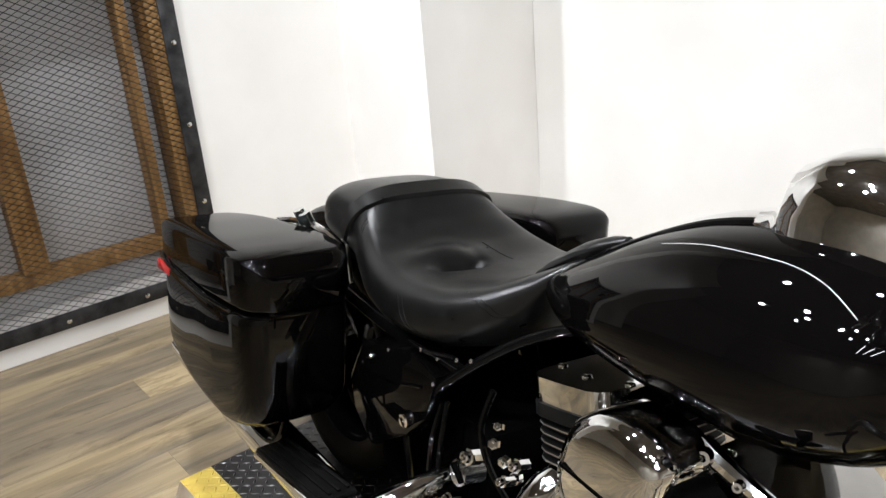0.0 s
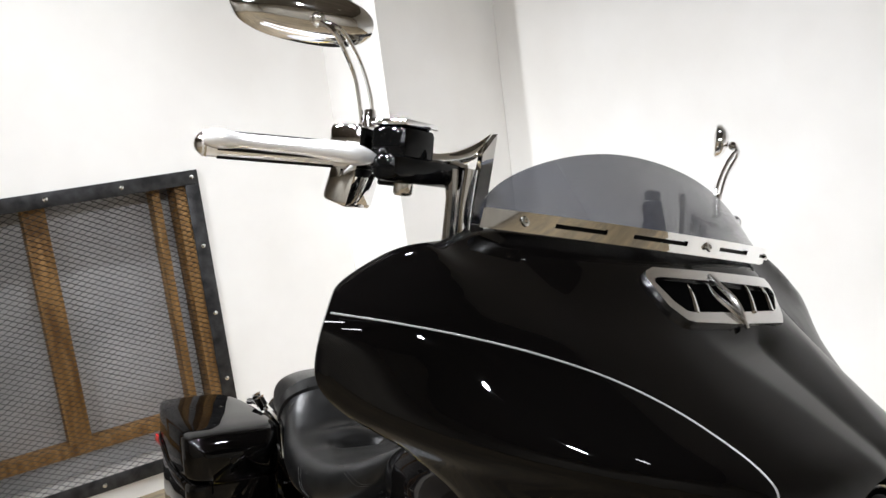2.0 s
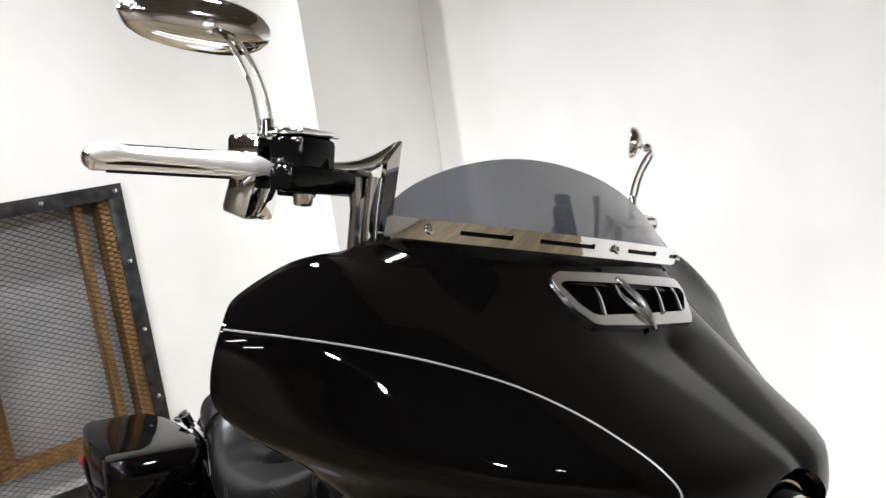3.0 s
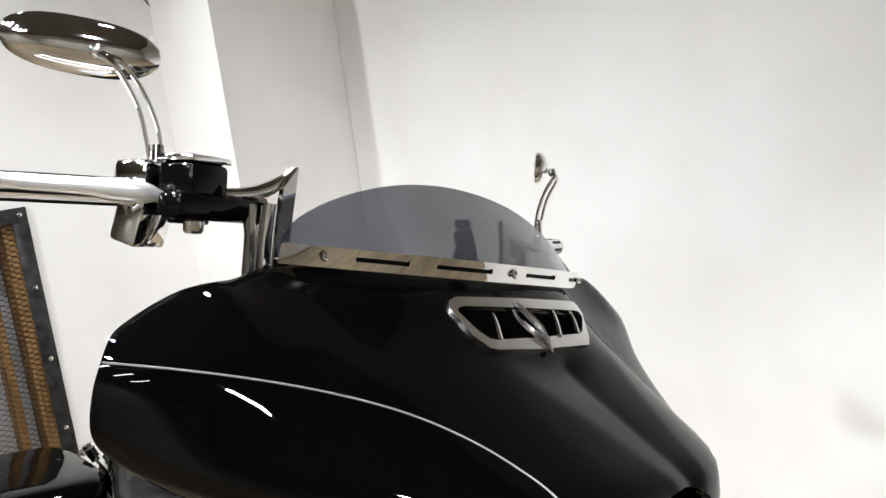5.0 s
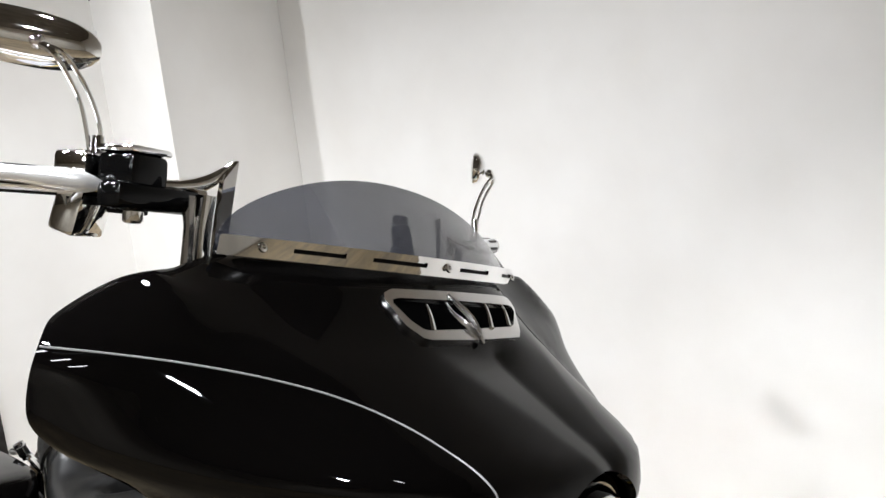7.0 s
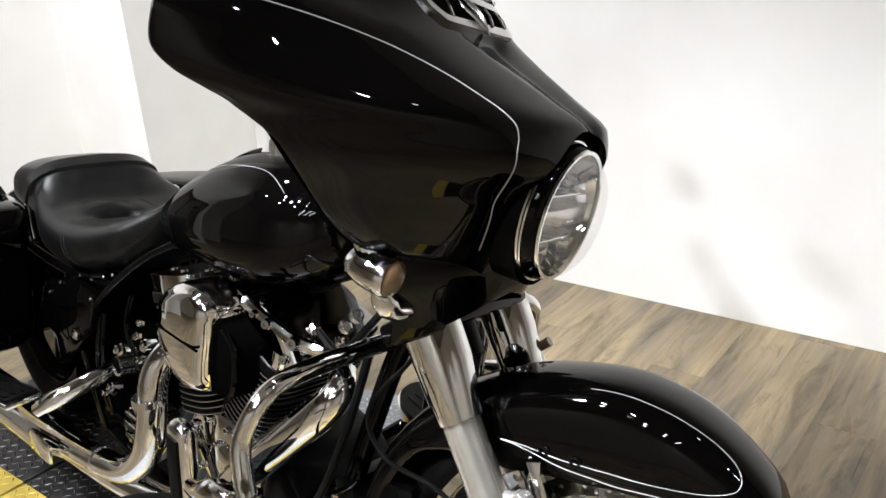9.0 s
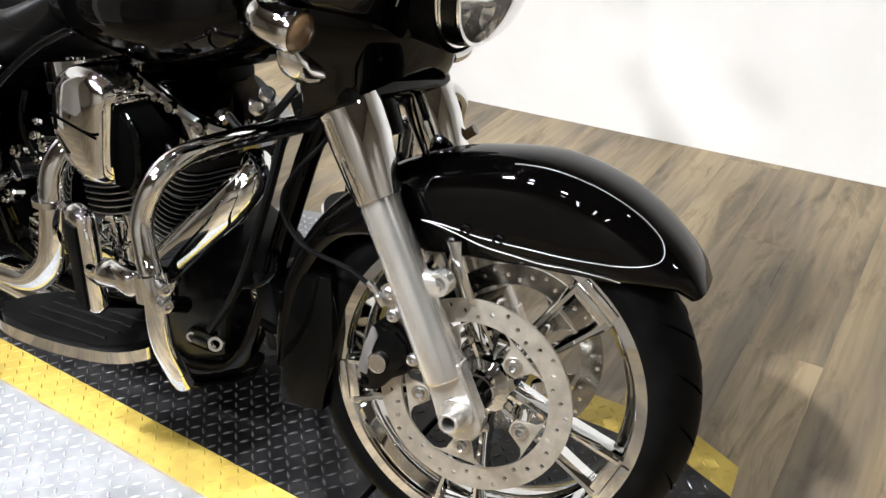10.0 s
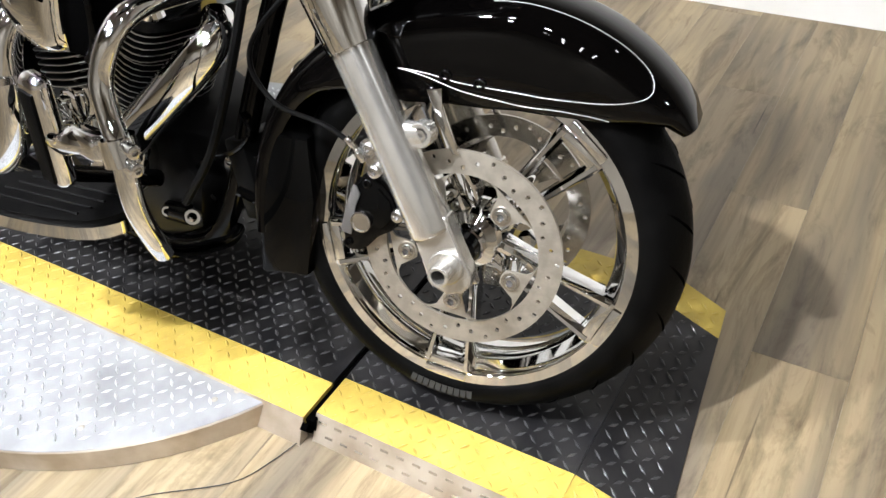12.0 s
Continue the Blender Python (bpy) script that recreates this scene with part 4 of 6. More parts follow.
def vent():
    def on(y, z, up=0.0):
        p = Vector((fair_x(y, z), y, z))
        return p + Vector((0.72, 0, 0.69)) * up

    outer = [(-0.1415, 1.115), (-0.1375, 1.121), (-0.125, 1.1250), (-0.0354, 1.1230), (0.06, 1.1185), (0.098, 1.1155), (0.110, 1.110), (0.108, 1.102), (0.066, 1.079), (0.052, 1.0725), (-0.045, 1.0738), (-0.112, 1.0762), (-0.122, 1.0780), (-0.1345, 1.090)]
    inner = [(-0.1335, 1.111), (-0.1310, 1.1145), (-0.122, 1.1160), (-0.0354, 1.1135), (0.055, 1.1085), (0.088, 1.1060), (0.096, 1.1030), (0.094, 1.0985), (0.060, 1.0860), (0.047, 1.0840), (-0.045, 1.0842), (-0.106, 1.0846), (-0.114, 1.0860), (-0.1235, 1.0940)]
    bm = B()
    n = len(outer)
    rings = [[on(y, z, 0.0) for y, z in outer], [on(y, z, 0.006) for y, z in outer], [on(y, z, 0.006) for y, z in inner], [on(y, z, -0.012) for y, z in inner]]
    skin(bm, rings, True, False)
    frame_ = fork_part("fairing_vent", bm, SATIN, "polished metal vent surround", 40)
    # Black sheet just above the paint stands in for the vent's shaded opening.
    bm = B()
    rows = []
    for k in range(25):
        y = -0.1325 + 0.2275 * k / 24
        low = max(1.0835, 1.1100 - (y + 0.1325) * 1.3, 1.0835 + (y - 0.050) * 0.42)
        high = min(1.1155 - 0.057 * max(0.0, y + 0.122), 1.1115 + (y + 0.1325) * 0.4)
        rows.append([on(y, low + max(0.0005, high - low) * q / 5, 0.0022) for q in range(6)])
    skin(bm, rows, False, False)
    part("vent_shade_sheet", bm, DARK, frame_)
    for y, y1 in ((-0.083, -0.0985), (0.025, 0.004), (0.070, 0.046)):
        bm = B()
        tube(bm, [on(y, 1.1110, 0.002), on((y + y1) / 2, 1.0985, 0.0045), on(y1, 1.0850, 0.003)], [0.0018, 0.0030, 0.0042], 8)
        part("vent_fin", bm, CHROME, frame_)
    bm = B()
    tube(bm, [on(-0.0415, 1.1200, 0.006), on(-0.0400, 1.108, 0.009), on(-0.0340, 1.090, 0.011), on(-0.0290, 1.069, 0.006)], [0.0016, 0.0036, 0.0048, 0.0022], 10)
    tube(bm, [on(-0.0500, 1.1125, 0.004), on(-0.0520, 1.100, 0.006), on(-0.0440, 1.087, 0.008), on(-0.0345, 1.0750, 0.007)], [0.0008, 0.0028, 0.0036, 0.0028], 8)
    part("vent_emblem", bm, SATIN, frame_, "chrome wing ornament")


vent()

# dark control pod behind the screen
bm = B()
block(bm, (0.020, 0.020, 0.070), Matrix.Translation((1.262, 0.006, 1.166)) @ pose(0, 0, 0, 8, -12, 0), 0.005)
for dz in (-0.012, 0.008, 0.026):
    block(bm, (0.016, 0.016, 0.012), Matrix.Translation((1.266, -0.012, 1.180 + dz)), 0.004)
fork_part("control_pod", bm, PLASTIC, "black control pod on the inner fairing")

# lower skirt between the fork legs
bm = B()
rows = []
for z, x, w in ((0.815, 1.470, 0.235), (0.775, 1.486, 0.220), (0.74, 1.486, 0.200), (0.715, 1.480, 0.185), (0.690, 1.478, 0.174), (0.668, 1.472, 0.166)):
    row = []
    for k in range(21):
        u = -1 + 2 * k / 20
        row.append((x - 0.075 * abs(u) ** 2.5, w * u, z + (0.815 - z) / 0.147 * 0.060 * (1 - abs(u) ** 1.6)))
    rows.append(row + [(p[0] - 0.006, p[1] * 0.97, p[2]) for p in row[::-1]])
skin(bm, rows)
fork_part("fork_skirt", bm, PAINT, "gloss black panel behind the headlight", 50)
# steering head and triple clamps
bm = B()
rod(bm, (1.415, 0, 0.62), (1.325, 0, 0.80), 0.035, 20)
block(bm, (0.09, 0.28, 0.035), Matrix.Translation((1.40, 0, 0.685)) @ pose(0, 0, 0, 0, -29, 0), 0.01)
fork_part("triple_clamp", bm, SEMIGLOSS)


def signal(s):
    c = Vector((1.415, s * 0.232, 0.777))
    bm = B()
    turned(bm, [(0.0, -0.050), (0.010, -0.048), (0.020, -0.038), (0.0245, -0.018), (0.0262, 0.006), (0.0265, 0.016), (0.024, 0.020), (0.022, 0.016)], c, (0.97, 0, -0.2), 24)
    t = fork_part("turn_signal", bm, CHROME, "chrome bullet turn signal with smoked lens")
    bm = B()
    turned(bm, [(0.023, 0.016), (0.021, 0.022), (0.015, 0.028), (0.008, 0.031), (0.0, 0.032)], c, (0.97, 0, -0.2), 24)
    part("lens", bm, AMBER, t)
    bm = B()
    tube(bm, [c + Vector((0, 0, -0.02)), c + Vector((0.004, -s * 0.012, -0.038)), c + Vector((0.006, -s * 0.030, -0.050)), c + Vector((0.006, -s * 0.06, -0.055))], [0.010, 0.016, 0.013, 0.010], 12)
    tube(bm, [c + Vector((-0.015, 0, 0.02)), c + Vector((-0.022, -s * 0.008, 0.042)), c + Vector((-0.03, -s * 0.04, 0.055))], [0.014, 0.017, 0.012], 10)
    block(bm, (0.03, 0.04, 0.02), Matrix.Translation(c + Vector((-0.02, -s * 0.008, 0.035))), 0.005)
    part("bracket", bm, CHROME, t)


for s in (-1, 1):
    signal(s)


# ---- handlebar and controls ----
def controls(s):
    drop = Vector((0, 0, 0)) if s < 0 else Vector((-0.03, -0.035, -0.036))
    perch = Vector((1.190, s * 0.300, 1.216)) + drop
    end = Vector((1.113, s * 0.506, 1.2115)) + drop if s < 0 else Vector((1.12, 0.40, 1.185))
    corner = Vector((1.203, s * 0.255, 1.209)) + drop
    foot = Vector((1.225, s * 0.262, 1.05)) + drop
    bm = B()
    tube(bm, [corner, perch, perch.lerp(end, 0.5), end], 0.0095, 16, 4)
    # upright tube and the pointed corner plate above it
    tube(bm, [foot, foot.lerp(corner, 0.6) + Vector((0, s * 0.002, 0)), corner + Vector((0.010, s * 0.002, 0.004))], 0.0100, 16, 6)
    rings = []
    for y, top_, low_, deep in ((0.308, 1.2250, 1.2100, 0.012), (0.285, 1.2262, 1.2118, 0.012), (0.265, 1.2297, 1.2142, 0.011), (0.250, 1.2348, 1.2172, 0.010), (0.238, 1.2402, 1.2225, 0.008), (0.226, 1.2470, 1.2335, 0.005), (0.2150, 1.2545, 1.2530, 0.0008)):
        rings.append([Vector((1.195 + deep * math.cos(a), s * y, (top_ + low_) / 2 + (top_ - low_) / 2 * math.sin(a))) + drop for a in (2 * math.pi * k / 16 for k in range(16))])
    skin(bm, rings)
    bar = fork_part("handlebar", bm, CHROME, "chrome handlebar with pointed corners")
    bm = B()
    wedge = [(0.2150, 1.2545), (0.2220, 1.176), (0.2260, 1.100), (0.2480, 1.100), (0.2402, 1.172), (0.2330, 1.232)]
    skin(bm, [[Vector((1.203 + h, s * y, z)) + drop for y, z in wedge] for h in (-0.004, 0.004)])
    part("corner_plate", bm, CHROME, bar, angle=25)
    d = (end - perch).normalized()
    bm = B()
    a, b_ = perch + d * 0.075, end
    tube(bm, [a, a + d * 0.004, a.lerp(b_, 0.5), b_ - d * 0.004, b_], [0.011, 0.0125, 0.0125, 0.0125, 0.0125, 0.011], 18, 3)
    grip = part("grip", bm, LEVER, bar, "chrome and rubber hand grip")
    for k in range(6):
        ang = radians(60 * k)
        side = d.orthogonal().normalized()
        up = d.cross(side)
        off = 0.0115 * (math.cos(ang) * side + math.sin(ang) * up)
        bm = B()
        tube(bm, [a + d * 0.02 + off, b_ - d * 0.012 + off], 0.0028, 6, smooth=False)
        part("grip_band", bm, PLASTIC, grip)
    bm = B()
    turned(bm, [(0.0130, 0.0), (0.0120, 0.004), (0.009, 0.008), (0.005, 0.011), (0.0, 0.012)], end - d * 0.002, d, 18)
    part("grip_cap", bm, CHROME, grip)
    if s < 0:
        # master cylinder, with lid
        bm = B()
        m = Matrix.Translation(perch + Vector((0.014, s * 0.038, 0.008))) @ pose(0, 0, 0, 0, 0, -s * 18)
        block(bm, (0.044, 0.054, 0.044), m, 0.007)
        block(bm, (0.030, 0.14, 0.026), Matrix.Translation(perch + Vector((0.022, -s * 0.005 + s * 0.02, -0.012))) @ pose(0, 0, 0, 0, 0, -s * 18), 0.008)
        cyl = part("master_cylinder", bm, SEMIGLOSS, bar, "gloss black master cylinder")
        bm = B()
        block(bm, (0.045, 0.059, 0.007), m @ Matrix.Translation((0, 0, 0.025)), 0.003)
        part("lid", bm, CHROME, bar)
        # switch housing
        bm = B()
        block(bm, (0.040, 0.048, 0.030), Matrix.Translation(perch + d * 0.068 + Vector((-0.004, 0, 0.016))) @ pose(0, 0, 0, 0, 0, -s * 20), 0.006)
        block(bm, (0.034, 0.046, 0.050), Matrix.Translation(perch + d * 0.064 + Vector((-0.016, 0, -0.026))) @ pose(0, 0, 0, 0, 14, -s * 20), 0.006)
        part("switch_housing", bm, CHROME, bar)
        bm = B()
        block(bm, (0.012, 0.050, 0.012), Matrix.Translation(perch + d * 0.035 + Vector((0.012, 0, -0.022))) @ pose(0, 0, 0, 0, 0, -s * 20), 0.002)
        part("switch", bm, PLASTIC, bar)
        # lever
        bm = B()
        pts = [(1.204, s * 0.368, 1.2125), (1.192, s * 0.400, 1.2145), (1.181, s * 0.430, 1.2155), (1.168, s * 0.463, 1.2150), (1.154, s * 0.500, 1.2155), (1.146, s * 0.521, 1.2150)]
        tube(bm, pts, [0.0030, 0.0108, 0.0104, 0.0078, 0.0070, 0.0068, 0.0095, 0.0060], 14)
        part("lever", bm, LEVER, bar, "polished hand lever")
        bm = B()
        bolt_head(bm, perch + Vector((0.030, s * 0.045, -0.026)), (0, 0, -1), 0.010, 0.012)
        part("pivot", bm, SATIN, bar)
        # hose
        bm = B()
        h0 = perch + Vector((0.020, -s * 0.022, -0.006))
        tube(bm, [h0, h0 + Vector((0.004, 0, -0.03)), h0 + Vector((0.004, 0, -0.085))], [0.008, 0.0055, 0.0065], 10, smooth=False)
        part("hose_fitting", bm, SATIN, bar)
        bm = B()
        tube(bm, [h0 + Vector((0.004, 0, -0.085)), h0 + Vector((0.008, -s * 0.002, -0.11)), h0 + Vector((0.020, -s * 0.006, -0.15))], 0.0045, 8)
        part("hose", bm, PLASTIC, bar)
    # mirror
    knob = Vector((1.144, s * 0.413, 1.344)) + drop
    bm = B()
    tube(bm, [Vector((1.172, s * 0.356, 1.216)) + drop, Vector((1.166, s * 0.3555, 1.262)) + drop], [0.0080, 0.0062], 12, smooth=False)
    for line in (((0.3607, 1.2352), (0.3686, 1.2697), (0.3789, 1.2979), (0.4029, 1.3307)), ((0.3511, 1.2417), (0.3542, 1.2717), (0.3678, 1.3024), (0.3862, 1.3260), (0.4000, 1.3360))):
        tube(bm, [Vector((1.165, s * y, z)) + drop for y, z in line] + [knob + Vector((0.006, 0, -0.002))], [0.0026, 0.0023, 0.0026, 0.0036], 8)
    mir = part("mirror", bm, CHROME, bar, "chrome rear-view mirror on a forked stem")
    bm = B()
    bmesh.ops.create_uvsphere(bm, u_segments=12, v_segments=8, radius=0.0075, matrix=Matrix.Translation(knob + Vector((0.004, 0, 0))))
    part("mirror_knob", bm, CHROME, bar)
    bm = B()
    rings = []
    for u in [-1 + 2 * k / 24 for k in range(25)]:
        w = max(0.0, 1 - abs(u) ** 2.6) ** 0.5
        y = s * (0.413 + (0.068 if s < 0 else 0.042) * u) + drop.y
        zc = 1.352 + 0.004 * u + drop.z
        ring = []
        for k in range(16):
            a = 2 * math.pi * k / 16
            c, sn = math.cos(a), math.sin(a)
            ring.append((1.116 + drop.x + (0.024 * w * c if c > 0 else 0.006 * w * c) - 0.028 * u, y, zc + 0.028 * w * sn))
        rings.append(ring)
    skin(bm, rings)
    head_ = part("mirror_head", bm, CHROME, bar, "chrome teardrop mirror shell")
    return bar


for s in (-1, 1):
    controls(s)

# ---- tank, seat, bags ----
def tank():
    xs = [0.675, 0.70, 0.75, 0.82, 0.90, 0.98, 1.06, 1.13, 1.19, 1.235, 1.262, 1.275]
    hy = [0.020, 0.060, 0.100, 0.136, 0.158, 0.168, 0.172, 0.170, 0.158, 0.128, 0.085, 0.02]
    top = [0.700, 0.724, 0.754, 0.793, 0.836, 0.867, 0.884, 0.890, 0.884, 0.868, 0.850, 0.83]
    bot = [0.715, 0.700, 0.685, 0.675, 0.668, 0.664, 0.662, 0.668, 0.685, 0.710, 0.740, 0.80]
    rings = []
    for k in range(45):
        x = xs[0] + (xs[-1] - xs[0]) * k / 44
        w, t, b_ = hermite(xs, hy, x), hermite(xs, top, x), hermite(xs, bot, x)
        mid = b_ + (t - b_) * 0.42
        ring = []
        for i in range(36):
            a = 2 * math.pi * i / 36
            c, sn = math.cos(a), math.sin(a)
            if sn >= 0:
                ring.append((x, w * math.copysign(abs(c) ** 0.85, c), mid + (t - mid) * abs(sn) ** 0.78))
            else:
                ring.append((x, w * math.copysign(abs(c) ** 0.6, c), mid - (mid - b_) * abs(sn) ** 0.8))
        rings.append(ring)
    bm = B()
    skin(bm, rings)
    t = body_part("fuel_tank", bm, PAINT, "gloss black teardrop fuel tank", 60)
    t.matrix_basis = Matrix.Translation((0, -0.028, 0))
    # console strip and dash
    bm = B()
    rings = []
    for k in range(20):
        f = k / 19
        x = 0.745 + 0.46 * f
        z = hermite(xs, top, x) + 0.004
        w = 0.030 + 0.022 * f
        rings.append([(x, w * q, z + h) for q, h in ((-1, -0.016), (-0.92, -0.006), (-0.5, 0.004), (0.5, 0.004), (0.92, -0.006), (1, -0.016))])
    skin(bm, rings)
    con = part("console", bm, CHROME, t, "narrow polished tank console")
    bm = B()
    tube(bm, [(x, -0.033 - 0.024 * (x - 0.745) / 0.46, hermite(xs, top, x) - 0.004) for x in (0.75, 0.85, 0.95, 1.05, 1.15, 1.2)], 0.007, 8)
    part("trim", bm, SEMIGLOSS, con)
    # knee-line pinstripe
    bm = B()
    pts = []
    for x, f in ((0.94, 0.60), (1.00, 0.59), (1.06, 0.57), (1.11, 0.55), (1.145, 0.51), (1.17, 0.45), (1.19, 0.38)):
        w, tt, bb = hermite(xs, hy, x), hermite(xs, top, x), hermite(xs, bot, x)
        mid = bb + (tt - bb) * 0.42
        a = f * math.pi / 2
        pts.append((x, -w * math.cos(a) ** 0.85 - 0.0005, mid + (tt - mid) * math.sin(a) ** 0.78 + 0.0005))
    tube(bm, pts, 0.0006, 5)
    part("pinstripe", bm, PIN, t)
    # chrome dash over the front of the tank
    bm = B()
    rings = []
    for x, w, h in ((1.010, 0.045, 0.012), (1.014, 0.055, 0.028), (1.036, 0.062, 0.038), (1.046, 0.066, 0.050), (1.058, 0.076, 0.086), (1.09, 0.080, 0.100), (1.13, 0.080, 0.106), (1.19, 0.072, 0.095), (1.23, 0.050, 0.060)):
        z0 = 0.858
        rings.append([(x, w * math.copysign(abs(math.cos(a)) ** 0.6, math.cos(a)), z0 + (h + 0.004) * (max(0, math.sin(a)) ** 0.6) - 0.02 * max(0, -math.sin(a))) for a in (2 * math.pi * k / 28 for k in range(28))])
    skin(bm, rings)
    part("dash_cover", bm, CHROME, t, "chrome dash cover", angle=50)
    return t


tank()


def seat():
    xs = [0.06, 0.09, 0.14, 0.20, 0.24, 0.28, 0.33, 0.40, 0.48, 0.56, 0.64, 0.70, 0.74, 0.765]
    top = [0.680, 0.725, 0.742, 0.750, 0.752, 0.742, 0.716, 0.692, 0.684, 0.688, 0.704, 0.730, 0.752, 0.762]
    bot = [0.640, 0.622, 0.612, 0.606, 0.603, 0.597, 0.580, 0.562, 0.554, 0.562, 0.592, 0.642, 0.720, 0.757]
    hw = [0.085, 0.118, 0.135, 0.140, 0.144, 0.150, 0.164, 0.182, 0.188, 0.180, 0.152, 0.104, 0.062, 0.020]

    def section(x, grow=0.0):
        t, b_, w = hermite(xs, top, x) + grow, hermite(xs, bot, x), hermite(xs, hw, x) + grow
        dish = hermite([0.06, 0.26, 0.34, 0.46, 0.58, 0.7], [0.0, 0.0, 0.012, 0.026, 0.018, 0.0], x)
        ring = []
        for i in range(80):
            a = 2 * math.pi * i / 80
            c, sn = math.cos(a), math.sin(a)
            if i <= 40:
                q = math.sin(math.pi / 2 * (1 - i / 20))
                c = math.copysign(abs(q) ** 1.613, q)
                sn = math.sqrt(max(0.0, 1 - c * c))
            y = w * math.copysign(abs(c) ** (0.62 if i <= 40 else 0.85), c)
            if i <= 40:
                z = b_ + (t - b_) * (0.45 + 0.55 * abs(sn) ** 0.66)
                z -= dish * max(0, 1 - (y / (w * 0.86)) ** 2) ** 0.8
                # stitched-down pocket with folds running from it
                z -= 0.034 * math.exp(-(((x - 0.462) / 0.011) ** 2) - ((y + 0.045) / 0.042) ** 4)
                z += 0.017 * math.exp(-(((x - 0.425) / 0.03) ** 2) - ((y + 0.045) / 0.06) ** 2)
                z -= 0.006 * math.exp(-(((y - 0.004) / 0.006) ** 2) - ((x - 0.44) / 0.04) ** 2)
            else:
                z = b_ + (t - b_) * 0.45 * (1 - abs(sn) ** 0.9)
            ring.append((x, y, z))
        return ring

    bm = B()
    skin(bm, [section(xs[0] + (xs[-1] - xs[0]) * k / 110) for k in range(111)])
    se = body_part("seat", bm, LEATHER, "black leather two-up seat", 60)
    se.matrix_basis = Matrix.Translation((0, -0.032, 0))
    # strap across the step
    bm = B()
    rings = []
    for q, g in ((0.0, 0.0005), (0.003, 0.0065), (0.036, 0.0065), (0.039, 0.0005)):
        half = section(0.250 + q, g)[0:41]
        rings.append([(p[0] - 0.42 * max(0.0, 0.735 - p[2]), p[1], p[2]) for p in half])
    skin(bm, rings, False, False)
    part("strap", bm, LEATHER, se, "leather passenger strap")
    # stitched seams: across the near roll, at the front of the dish and up the back
    for x0, i0, x1, i1 in ((0.500, 37, 0.545, 45), (0.512, 37, 0.556, 45), (0.648, 36, 0.690, 43), (0.655, 36, 0.696, 43), (0.300, 33, 0.306, 36), (0.308, 33, 0.314, 36), (0.400, 17, 0.470, 16)):
        bm = B()
        pts = []
        for k in range(7):
            f = i0 + (i1 - i0) * k / 6
            sec = section(x0 + (x1 - x0) * k / 6, 0.0003)
            pts.append(Vector(sec[int(f)]).lerp(Vector(sec[int(f) + 1]), f - int(f)))
        tube(bm, pts, 0.0009, 4, 3)
        part("seam", bm, LEATHER, se)
    # nose tongue lying up the back of the tank
    bm = B()
    rings = []
    for x, w, z, h in ((0.650, 0.050, 0.690, 0.020), (0.670, 0.056, 0.708, 0.030), (0.69, 0.054, 0.724, 0.036), (0.73, 0.041, 0.752, 0.034), (0.765, 0.025, 0.774, 0.022), (0.792, 0.008, 0.787, 0.010)):
        rings.append([(x, w * math.cos(a), z + h * 0.6 * math.sin(a)) for a in (2 * math.pi * k / 16 for k in range(16))])
    skin(bm, rings)
    part("nose_tongue", bm, LEATHER, se, "pointed leather seat nose")
    return se


seat()


